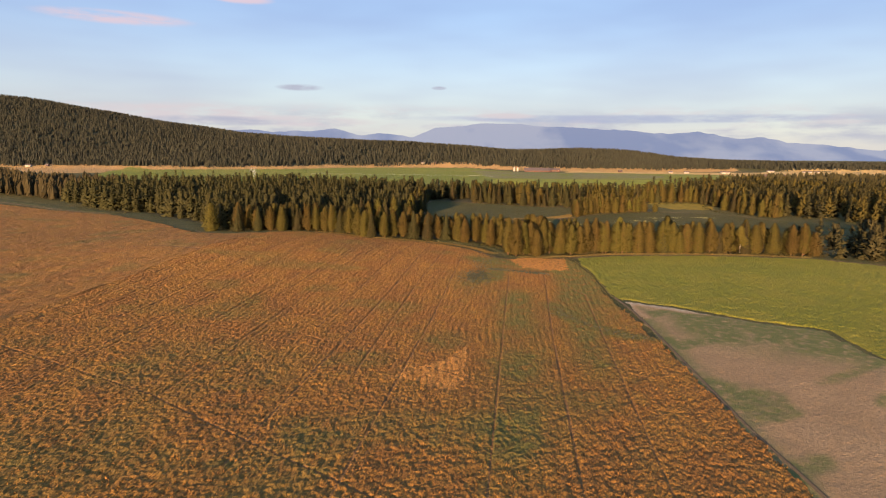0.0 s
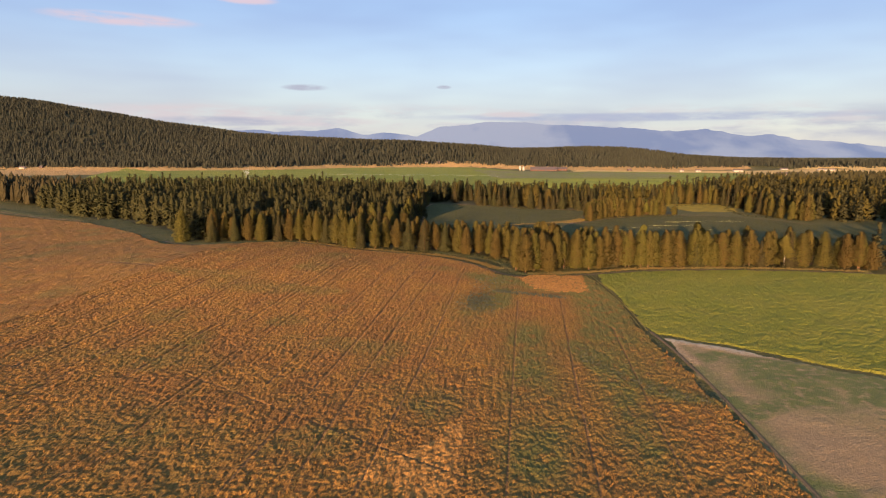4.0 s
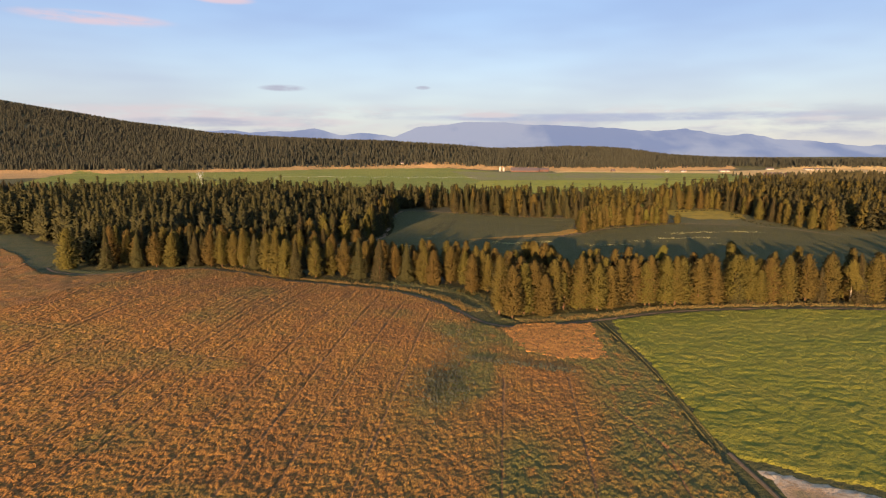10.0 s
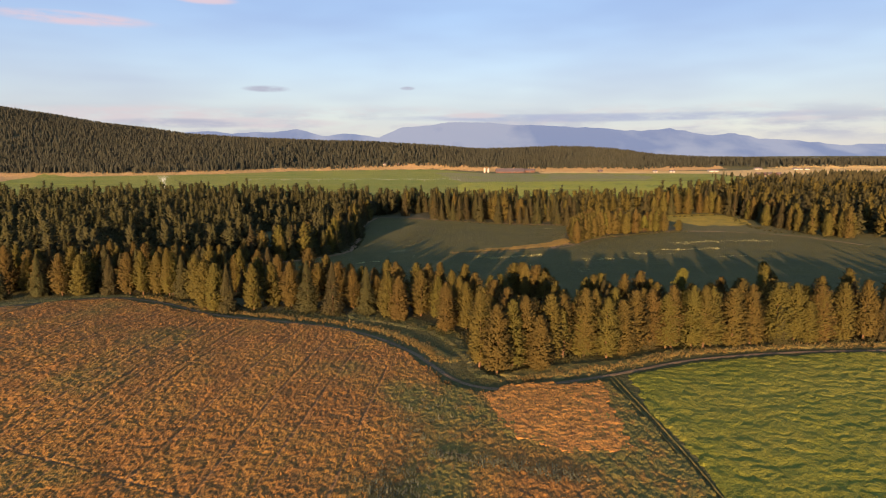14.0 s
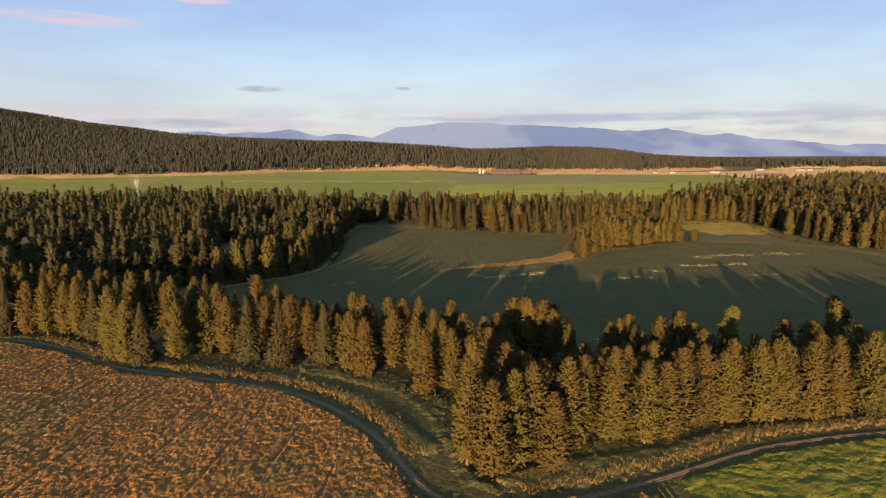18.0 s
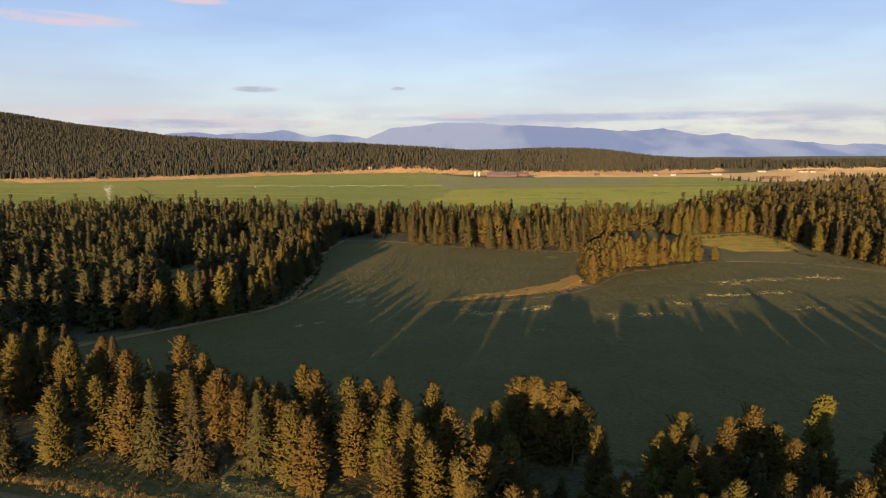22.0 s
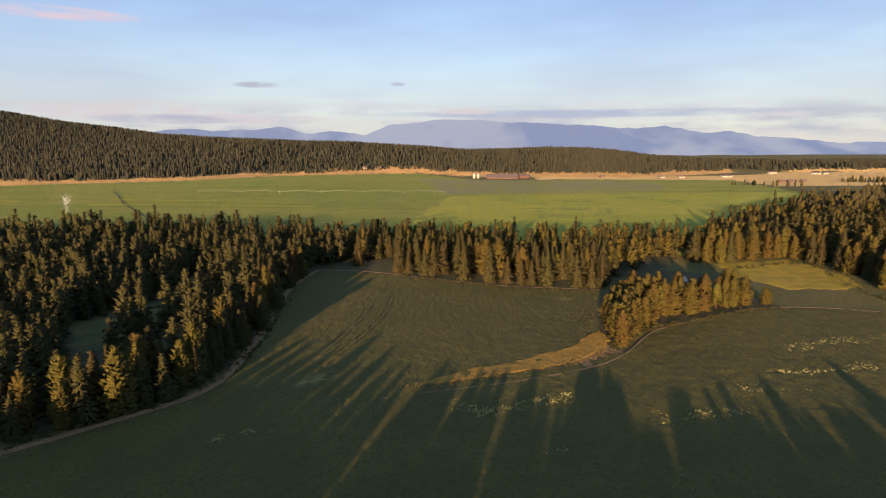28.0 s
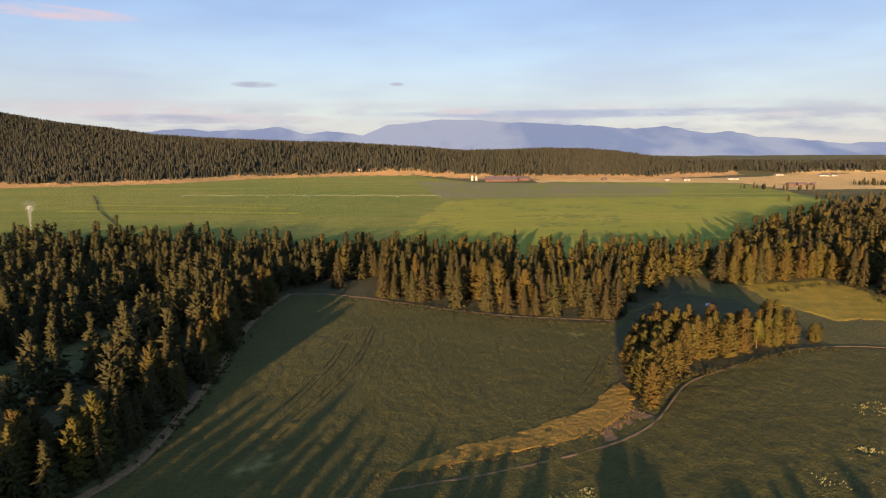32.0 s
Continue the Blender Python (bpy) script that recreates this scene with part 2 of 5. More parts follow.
M_MEADOW = material("meadow", ((0.085, 0.078, 0.026), (0.115, 0.095, 0.033), (0.06, 0.06, 0.022)), (30, 1.5), fuzz=0.06, bump=1.0, bump_size=0.6)
M_BANK = material("brown_earth_bank", ((0.17, 0.10, 0.055), (0.13, 0.08, 0.045), (0.22, 0.14, 0.075)), (6, 0.6), bump=0.7, bump_size=0.25)
M_GREYCROP = material("greyish_crop", ((0.135, 0.13, 0.06), (0.12, 0.13, 0.045), (0.155, 0.14, 0.068)), (80, 8.0), fuzz=0.25, bump=1.0, bump_size=2.0)
M_BARLEY = material("ripe_barley", ((0.292, 0.146, 0.033), (0.256, 0.117, 0.031), (0.138, 0.068, 0.021)), (10, 0.32), stretch=(1.0, 0.55, 12), fuzz=0.16, bump=1.0, bump_size=0.38,
                    weeds=(0.118, 0.100, 0.027), crinkle=0.6, rows=(0.5, 0.03, 1.0, 0.55), grain=(0.46, 0.60), ripe=(0.40, 0.19, 0.05))
M_RIPE = material("ripe_orange_barley", ((0.39, 0.178, 0.042), (0.34, 0.152, 0.039), (0.19, 0.086, 0.027)), (5, 0.6), stretch=(1.0, 0.5, -20), fuzz=0.26, bump=1.0, bump_size=0.45, crinkle=0.6, grain=(0.48, 0.62))
M_TRACK = material("trampled_soil", ((0.165, 0.09, 0.036), (0.14, 0.078, 0.033), (0.19, 0.102, 0.04)), (5, 0.6), bump=0.4, bump_size=0.2)
M_GREEN = material("green_crop", ((0.148, 0.146, 0.0195), (0.180, 0.162, 0.024), (0.088, 0.096, 0.014)), (22, 0.7), crinkle=0.8, rows=(1.2, 0.2, 68.0, 0.16), grain=(0.50, 0.70), fuzz=0.3, bump=1.0, bump_size=0.45)
M_MID = material("dark_green_crop", ((0.060, 0.055, 0.0155), (0.072, 0.064, 0.018), (0.041, 0.041, 0.013)), (22, 0.8), fuzz=0.2, bump=1.0, bump_size=0.5,
                 weeds=(0.20, 0.17, 0.065))
M_MIDTRAM = material("trodden_dark_crop", ((0.038, 0.034, 0.013), (0.046, 0.04, 0.015), (0.03, 0.028, 0.011)), (9, 0.9), fuzz=0.2, bump=0.7, bump_size=0.4)
M_FARGREEN = material("far_green_crop", ((0.116, 0.138, 0.026), (0.160, 0.158, 0.034), (0.092, 0.118, 0.022)), (120, 9.0), fuzz=0.34, bump=1.0, bump_size=2.0, stretch=(0.35, 1.6, -8))
M_BRIGHTCROP = material("bright_far_crop", ((0.170, 0.185, 0.026), (0.215, 0.205, 0.034), (0.148, 0.165, 0.023)), (160, 9.0), fuzz=0.36, bump=1.0, bump_size=2.0, stretch=(0.35, 1.6, -8))
M_SLOPE = material("dry_slope_grass", ((0.33, 0.205, 0.085), (0.25, 0.165, 0.068), (0.40, 0.255, 0.11)), (60, 6.0), fuzz=0.2, bump=1.0, bump_size=1.5)
M_TAN = material("dry_stubble", ((0.36, 0.25, 0.105), (0.30, 0.21, 0.085), (0.42, 0.30, 0.13)), (60, 6.0), fuzz=0.3, bump=1.0, bump_size=1.5)
M_DIRT = material("bare_soil_with_dry_weeds", ((0.345, 0.225, 0.122), (0.29, 0.187, 0.10), (0.22, 0.148, 0.08)), (18, 0.7), fuzz=0.15, bump=0.8, bump_size=0.25,
                  weeds=(0.115, 0.12, 0.04), ripe=(0.42, 0.335, 0.235))
M_ROAD = material("gravel_track", ((0.15, 0.100, 0.058), (0.19, 0.128, 0.075), (0.10, 0.068, 0.040)), (7, 0.5), bump=0.4, bump_size=0.15)
M_VERGE = material("dry_verge_grass", ((0.20, 0.145, 0.042), (0.15, 0.12, 0.036), (0.085, 0.08, 0.027)), (5, 0.6), fuzz=0.2, bump=0.7, bump_size=0.3)
M_GOLDGRASS = material("golden_tall_grass", ((0.225, 0.135, 0.026), (0.19, 0.115, 0.024), (0.12, 0.082, 0.021)), (7, 0.5), fuzz=0.22, bump=0.8, bump_size=0.3)
M_PALEBANK = material("pale_trodden_earth", ((0.14, 0.098, 0.056), (0.115, 0.082, 0.05), (0.165, 0.115, 0.07)), (5, 0.5), bump=0.4, bump_size=0.15)
M_SEDGE = material("rough_wet_meadow", ((0.072, 0.074, 0.028), (0.105, 0.09, 0.036), (0.045, 0.056, 0.02)), (9, 0.8), bump=0.8, bump_size=0.4)
M_YELLOW = material("yellow_meadow", ((0.26, 0.180, 0.022), (0.15, 0.118, 0.019), (0.20, 0.148, 0.021)), (9, 1.5), fuzz=0.08, bump=0.5, bump_size=0.4)
M_FOREST_FLOOR = material("forest_floor", ((0.055, 0.052, 0.026), (0.08, 0.07, 0.035), (0.035, 0.036, 0.018)), (8, 0.8), bump=0.7, bump_size=0.4)
M_PINE = material("pine_needles", ((0.082, 0.063, 0.0168), (0.066, 0.056, 0.0162), (0.098, 0.072, 0.0182)), (2.5, 0.35), bump=0.6, bump_size=0.2, tree=True)
M_SPRUCE = material("spruce_needles", ((0.052, 0.046, 0.019), (0.042, 0.040, 0.018), (0.064, 0.054, 0.021)), (2.5, 0.35), bump=0.6, bump_size=0.2, tree=True)
M_POPLAR = material("poplar_leaves", ((0.092, 0.076, 0.018), (0.076, 0.067, 0.017), (0.108, 0.085, 0.019)), (2.0, 0.3), bump=0.6, bump_size=0.2, tree=True)
# darker than the pine needles: crown self-shade of dense woods put into the colour
M_SHADETREE = material("needles_with_crown_shade", ((0.052, 0.045, 0.020), (0.043, 0.039, 0.019), (0.062, 0.052, 0.022)), (60.0, 2.0), bump=0.0, tree=True)
# greyed needles: the air haze over the hills is mixed into this colour
M_HAZETREE = material("hazed_hillside_needles", ((0.043, 0.044, 0.033), (0.036, 0.039, 0.031), (0.051, 0.050, 0.035)), (60.0, 2.0), bump=0.0, tree=True)
M_BARK = material("conifer_bark", ((0.12, 0.068, 0.038), (0.085, 0.052, 0.032), (0.15, 0.085, 0.046)), (1.5, 0.2), bump=0.5, bump_size=0.06)
M_WHITEBARK = material("white_birch_bark", ((0.46, 0.42, 0.35), (0.40, 0.36, 0.30), (0.24, 0.21, 0.18)), (1.0, 0.2), bump=0.3, bump_size=0.04)


# ---- mesh helpers ----
def mesh_of(name, verts, faces, mats, index=None, smooth=False, attribute=None):
    """A mesh from arrays: vertices (n, 3) and faces (m, k), all with k corners."""
    verts, faces = np.asarray(verts, np.float32), np.asarray(faces, np.int32)
    me = bpy.data.meshes.new(name)
    k = faces.shape[1]
    me.vertices.add(len(verts))
    me.vertices.foreach_set("co", verts.ravel())
    me.loops.add(faces.size)
    me.loops.foreach_set("vertex_index", faces.ravel())
    me.polygons.add(len(faces))
    me.polygons.foreach_set("loop_start", np.arange(0, faces.size, k, dtype=np.int32))
    for m in mats:
        me.materials.append(m)
    if index is not None:
        me.polygons.foreach_set("material_index", np.asarray(index, np.int32))
    me.polygons.foreach_set("use_smooth", np.full(len(faces), smooth))
    if attribute is not None:
        me.attributes.new("weed", "FLOAT", "POINT").data.foreach_set("value", np.asarray(attribute, np.float32))
    me.update(calc_edges=True)
    return me


def part(name, me, parent, label=""):
    ob = new(name, me)
    ob.parent = parent
    return tagged(ob, label) if label else ob


# ---- ground ----
def axis(stops):
    """Grid lines from (start, end, step) stretches."""
    return np.unique(np.concatenate([np.arange(a, b + s / 2, s) for a, b, s in stops]))


def build_ground():
    xs = axis(((-7600, -2600, 250), (-2600, -600, 40), (-600, 300, 12), (300, 1000, 25), (1000, 2600, 60), (2600, 7600, 250)))
    ys = axis(((-2500, -100, 150), (-100, 720, 12), (720, 2200, 25), (2200, 4900, 120)))
    X, Y = np.meshgrid(xs, ys)
    V = np.stack([X, Y, height(X, Y)], -1).reshape(-1, 3)
    w = len(xs)
    i, j = np.meshgrid(np.arange(len(xs) - 1), np.arange(len(ys) - 1))
    k = (j * w + i).ravel()
    ob = new("ground", mesh_of("ground", V, np.stack([k, k + 1, k + w + 1, k + w], 1), [M_MEADOW], smooth=True))
    tagged(ob, "rough olive-green meadow ground reaching to the wooded hills", "ground", kind="structure")


build_ground()


def draped(name, poly, cell, thick, relief, mats, label, category, ragged=0.0, lines=(), line_width=0.3, weed=None, kind="stuff", lift=0.0, smooth=False, drawn=1.0, drill=None):
    """A crop or cover that lies on the ground inside a polygon. relief: rows of (size, amount) for its uneven top; a size below nought makes creases.
    lines: broken lines along which it is trodden down, in the second material."""
    px, py = [p[0] for p in poly], [p[1] for p in poly]
    xs, ys = np.arange(min(px) - cell, max(px) + 2 * cell, cell), np.arange(min(py) - cell, max(py) + 2 * cell, cell)
    X, Y = np.meshgrid(xs, ys)
    seed = len(name) + int(abs(px[0]))
    CX, CY = X[:-1, :-1] + cell / 2, Y[:-1, :-1] + cell / 2
    JX = CX + ragged * 2 * (vnoise(CX, CY, 5 + ragged, seed) - 0.5) + ragged * (vnoise(CX, CY, 1.7, seed + 1) - 0.5)
    JY = CY + ragged * 2 * (vnoise(CX, CY, 5 + ragged, seed + 2) - 0.5) + ragged * (vnoise(CX, CY, 1.7, seed + 3) - 0.5)
    keep = inside(poly, JX, JY)
    pad = np.zeros((keep.shape[0] + 2, keep.shape[1] + 2), bool)
    pad[1:-1, 1:-1] = keep
    count = pad[:-1, :-1].astype(int) + pad[1:, :-1] + pad[:-1, 1:] + pad[1:, 1:]
    rng = np.random.default_rng(seed)
    X = X + rng.uniform(-0.3, 0.3, X.shape) * cell
    Y = Y + rng.uniform(-0.3, 0.3, Y.shape) * cell
    top = np.full(X.shape, thick)
    for size, amount in relief:
        if size < 0:                             # clumps parted by narrow creases
            n = vnoise(X + 0.4 * vnoise(X, Y, -size * 0.6, seed), Y * drawn, -size, seed - size)
            top = top + amount * (np.minimum(np.abs(n - 0.5) * 5.0, 1.0) - 0.75) * 2
        else:
            top = top + amount * (vnoise(X, Y * drawn, size, seed + size) - 0.5) * 2
    if drill:                                    # drill rows, bent and broken by lodging
        period, depth = drill
        wave = np.sin(2 * np.pi * (X + 2.2 * vnoise(X, Y, 16, 51) + 0.5 * vnoise(X, Y, 3, 52)) / period)
        top = top + depth * wave * (0.3 + 1.2 * vnoise(X, Y, 8, 53))
    trod = np.full(CX.shape, 1e9)
    for ln in lines:
        trod = np.minimum(trod, near_line(ln, CX, CY))
        top = np.where(near_line(ln, X, Y) < line_width * 1.2, top * 0.74, top)
    full = np.pad(count == 4, 1)
    inner = full[:-2, 1:-1] & full[2:, 1:-1] & full[1:-1, :-2] & full[1:-1, 2:]
    top = np.where(count < 4, -0.12, np.where(inner, np.maximum(top, 0.08), 0.3 * thick))
    Z = height(X, Y) + top + lift
    used = count > 0
    number = np.full(X.shape, -1)
    number[used] = np.arange(used.sum())
    V = np.stack([X[used], Y[used], Z[used]], 1)
    F = np.stack([number[:-1, :-1][keep], number[:-1, 1:][keep], number[1:, 1:][keep], number[1:, :-1][keep]], 1)
    index = (trod[keep] < line_width).astype(int) if lines else None
    at = weed(X[used], Y[used]) if weed else None
    ob = new(name, mesh_of(name, V, F, mats, index, smooth, at))
    return tagged(ob, label, category, kind=kind)


def ribbon(name, line, width, mat, label, category, lift=0.06, rut=0.0):
    """A track that follows the ground along a broken line, with two wheel ruts."""
    pts = [Vector((*line[0], 0))]
    for a, b in zip(line, line[1:]):
        a, b = Vector((*a, 0)), Vector((*b, 0))
        n = max(2, int((b - a).length / 2.0))
        pts += [a.lerp(b, k / n) for k in range(1, n + 1)]
    P = np.array([(p.x, p.y) for p in pts])
    for _ in range(6):
        P[1:-1] = 0.25 * P[:-2] + 0.5 * P[1:-1] + 0.25 * P[2:]
    T = np.gradient(P, axis=0)
    T /= np.linalg.norm(T, axis=1)[:, None]
    Nn = np.stack([T[:, 1], -T[:, 0]], 1)
    across = np.array([-0.5, -0.36, -0.27, -0.18, -0.06, 0.06, 0.18, 0.27, 0.36, 0.5])
    drop = np.array([-0.12, 0.0, -rut, 0.0, 0.05, 0.05, 0.0, -rut, 0.0, -0.12])
    wob = 1 + 0.25 * (vnoise(P[:, 0], P[:, 1], 6, 2) - 0.5)
    X = P[:, 0][:, None] + Nn[:, 0][:, None] * across * width * wob[:, None]
    Y = P[:, 1][:, None] + Nn[:, 1][:, None] * across * width * wob[:, None]
    Z = height(X, Y) + drop + lift
    k = len(across)
    i, j = np.meshgrid(np.arange(k - 1), np.arange(len(P) - 1))
    q = (j * k + i).ravel()
    ob = new(name, mesh_of(name, np.stack([X, Y, Z], -1).reshape(-1, 3), np.stack([q, q + 1, q + k + 1, q + k], 1), [mat], smooth=True))
    return tagged(ob, label, category, kind="structure")


BARLEY = ((-620, 560), (-438, 474), (-346, 430), (-288, 410), (-244, 380), (-219, 361), (-192, 334), (-173, 316), (-155, 308.5), (-146, 311), (-138, 318), (-128, 326), (-118, 328), (-99, 321), (-76, 309.0),
          (-62, 307.4), (-45, 304.3), (-35, 299.4), (-27.6, 293), (-21.2, 286), (-15.6, 276.2), (-10, 266), (-5, 264), (0, 261.8), (8, 265.5), (16, 269.5), (22, 271.5), (23.6, 262), (24.8, 255), (27, 238), (28.3, 222), (29.2, 205), (31, 186),
          (33.5, 170), (35.4, 155), (37.4, 130), (39.3, 108), (43, 60), (50, -60), (-300, -60), (-620, 100))


RIPE = ((-27, 119), (-23, 125), (-19.5, 127.5), (-14.6, 132.5), (-12.7, 140.5), (-10.5, 134), (-9.3, 121), (-10, 114), (-14, 114), (-19, 116), (-26.5, 116.5))


def barley_weed(x, y):
    w = 0.9 * np.exp(-((x - 1) / 7) ** 2) * ss(70, 110, y) * (1 - ss(190, 215, y)) + 0.8 * np.exp(-((x - 18) / 5) ** 2) * ss(110, 130, y)
    w = w + 1.2 * np.exp(-((x + 15) / 7) ** 2 - ((y - 219) / 13) ** 2) + 1.1 * np.exp(-(near_line(((-20, 262), (-12, 252), (-8, 240), (-8, 222)), x, y) / 5) ** 2)
    w = w + 1.2 * np.exp(-(near_line(((-9, 262), (-4, 252), (4, 244), (14, 236), (24, 238), (27, 250)), x, y) / 4) ** 2) + 0.9 * ss(17, 25, x) * ss(150, 200, y)
    w = w + np.exp(-(near_line(((10.5, 186), (11.3, 183), (13.8, 172), (20.6, 161.5), (28.5, 155), (34.4, 154)), x, y) / 3.0) ** 2) * 1.3
    w = w * (0.45 + 0.9 * vnoise(x, y, 9, 4)) + 0.5 * ss(0.62, 0.9, vnoise(x, y, 16, 9)) + 0.25 * ss(0.72, 0.9, vnoise(x, y, 4, 19))
    jx, jy = x + 3 * (vnoise(x, y, 4, 41) - 0.5), y + 4 * (vnoise(x, y, 4, 42) - 0.5)
    ripe = np.where(inside(RIPE, jx, jy), 1.0, 0.0)
    return np.clip(w, 0, 1) * (1 - ripe) - ripe


TRAMS = [((-300, 202), (-94, 114), (-68, 103), (-47, 90.5), (-10, 70)), ((-160, 254), (-91, 235), (-60, 227), (-35, 220), (-14, 213)), ((-70, 153), (-31, 132), (-8, 120)),
         ((2, 228), (16, 214), (24, 196))]
for x, y0, y1 in ((-130, 120, 322), (-120, 150, 320), (-107.5, 130, 318), (-95.5, 100, 314), (-81, 150, 303), (-74, 190, 302), (-66, 100, 300), (-51, 150, 300), (-42, 80, 296), (-33, 120, 290),
                  (-24, 60, 275), (-3, 60, 226), (10, 70, 228), (22, 80, 200)):
    TRAMS += [((x, y0), (x + 1.2 * math.sin(x), (y0 + y1) / 2), (x, y1))]
    if x < -60:
        TRAMS += [((x + 1.9, y0 + 15), (x + 1.9 + 1.2 * math.sin(x), (y0 + y1) / 2), (x + 1.9, y1))]


def clip_box(poly, x0, x1, y0, y1):
    """The polygon cut to a box."""
    for k, lim, sign in ((0, x0, 1), (0, x1, -1), (1, y0, 1), (1, y1, -1)):
        res = []
        for p, q in zip(poly, poly[1:] + poly[:1]):
            a, b = sign * (p[k] - lim) >= 0, sign * (q[k] - lim) >= 0
            if a:
                res.append(p)
            if a != b:
                s = (lim - p[k]) / (q[k] - p[k])
                res.append((p[0] + s * (q[0] - p[0]), p[1] + s * (q[1] - p[1])))
        poly = tuple(res)
    return poly


draped("barley_field", clip_box(BARLEY, -135, 90, 60, 600), 0.27, 0.52, ((-1.9, 0.06), (0.9, 0.05), (0.42, 0.11), (0.27, 0.09), (9, 0.05)), [M_BARLEY, M_TRACK],
       "ripe orange barley with lodged patches, green weeds and wheel tracks", "crop field", 0.8, TRAMS, 0.2, barley_weed, drawn=0.62, drill=(1.7, 0.035))
draped("barley_field", clip_box(BARLEY, -620, -133, 58, 600), 0.85, 0.60, ((7, 0.10), (-3.4, 0.10), (1.9, 0.10)), [M_BARLEY, M_TRACK],
       "ripe orange barley on a low rise before the wood", "crop field", 0.8, TRAMS, 0.9, barley_weed, drawn=0.6)
draped("barley_field", clip_box(BARLEY, -620, 90, -60, 66), 2.5, 0.22, ((9, 0.1), (4, 0.1)), [M_BARLEY], "ripe orange barley", "crop field", 0.0, (), 0.4, barley_weed)
draped("barley_patch", ((-3.5, 261), (3, 267), (11, 270), (20, 271), (21.5, 260), (22, 249), (20, 240.5), (14, 238.5), (9, 236.5), (3, 241), (-2.5, 250)), 0.4, 0.6, ((3.2, 0.04), (0.9, 0.07), (0.5, 0.1)), [M_RIPE],
       "small ripe orange barley patch beside the gravel track", "crop patch", 2.2)
GREEN = ((26.5, 276), (43, 286.3), (73, 295), (98, 298), (136, 297), (180, 262), (260, 230), (260, -60), (63, -60), (111, 58), (95, 120), (84, 150), (83, 170), (62, 180), (50, 189), (31.4, 198), (29.6, 224), (27.6, 244), (26, 258))
draped("green_crop_field", GREEN, 0.5, 0.30, ((-5.0, 0.07), (-2.3, 0.08), (1.1, 0.08), (0.6, 0.07), (14, 0.06)), [M_GREEN], "bright green crop with darker lodged streaks", "crop field", 0.7, drawn=0.8)


def dirt_weed(x, y):
    edge = y - 190 + (x - 36) * 0.36
    w = ss(-48, -8, edge) * ss(38, 50, x) * (0.8 + 1.2 * vnoise(x, y, 6, 3)) + 0.8 * np.exp(-((x - 39 + (y - 100) * 0.03) / 3) ** 2)
    u, v = x * 0.8 + y * 0.6, y * 0.8 - x * 0.6
    w = w + ss(0.66, 0.85, vnoise(u * 0.45, v, 6, 6)) * (0.4 + 0.8 * vnoise(x, y, 1.6, 8)) + np.exp(-((x - 80) / 7) ** 2 - ((y - 174) / 7) ** 2)
    spill = np.exp(-(near_line(((33, 195), (48, 187), (70, 177)), x, y) / (1.6 + 1.8 * vnoise(x, y, 5, 14))) ** 2) * (1 - ss(40, 76, x)) * 1.5
    spill = spill + 0.5 * np.exp(-(near_line(((34, 190), (37, 176)), x, y) / 1.6) ** 2)
    return np.clip(w, 0, 1) * (1 - np.clip(spill * 1.5, 0, 1)) - np.clip(spill, 0, 1)


draped("fallow_plot", ((33, 196), (50, 188), (62, 179), (82, 170), (84, 150), (95, 120), (110, 60), (60, -60), (48, -60), (41, 60), (37, 100), (36, 130), (35, 160)),
       1.0, 0.12, ((4, 0.05), (1.4, 0.06)), [M_DIRT], "bare tan soil with sparse dry weeds and a pale gravel corner", "fallow plot", 0.6, weed=dirt_weed)
ribbon("field_track", ((31.5, 199), (34, 185), (36.3, 162), (38.5, 127), (40.3, 102), (42.3, 88), (47, 40), (52, -40)), 0.85, M_PALEBANK,
       "narrow gravel wheel track along the barley", "track", 0.22, 0.04)
ribbon("farm_track", ((-640, 588), (-440, 486), (-346, 437), (-288, 416), (-244, 386), (-219, 366), (-192, 339), (-173, 321), (-155, 313), (-145, 315.5), (-136, 322.5), (-127, 330), (-117, 332), (-98, 324.5), (-82, 313.5), (-72, 311), (-60, 309.5),
                      (-44, 306), (-33, 300.5), (-25.5, 293.5), (-19, 286), (-13.5, 276), (-8, 267), (0, 264), (8, 268), (16, 272), (23, 275.5), (33, 282),
                      (43, 288), (59, 293.5), (74, 297), (98, 300), (136, 299), (180, 268), (270, 236)), 1.25, M_ROAD,
       "two-rut gravel farm track round the crop fields", "track", 0.10, 0.05)
for off in (-0.5, 0.6):
    ribbon("wheel_track", tuple((x + off, y) for x, y in ((23.2, 273), (24.2, 264), (25.6, 254), (27.7, 236), (29.2, 218), (30.2, 200))), 0.28, M_VERGE, "narrow grassy wheel rut between barley and green crop", "track", 0.22, 0.03)
# dark sedge colour here stands in for the shadow at the wood's edge
draped("verge_sedge", ((-640, 592), (-440, 490), (-346, 440), (-288, 419), (-244, 389), (-219, 369), (-192, 342), (-173, 323.5), (-155, 315.5), (-145, 318), (-136, 325), (-127, 333), (-104, 329), (-106, 333), (-128, 339), (-150, 324), (-166, 326), (-186, 352), (-215, 378), (-330, 448), (-640, 600)), 0.9, 0.25, ((2.2, 0.08), (1.2, 0.1)), [M_SEDGE],
       "dark rough sedge between the track and the wood", "grass", 1.6)
draped("verge_grass", ((-104, 328), (-84, 315), (-62, 312.5), (-43, 309.5), (-31, 303.5), (-23, 296), (-17, 288), (-11, 279),
                       (-9, 283), (-15, 293), (-21, 301), (-30, 308), (-44, 313), (-62, 316), (-84, 319), (-106, 333)), 0.7, 0.25, ((2.2, 0.08), (1.0, 0.1)), [M_VERGE],
       "dry yellow grass verge between the track and the trees", "grass", 1.6)
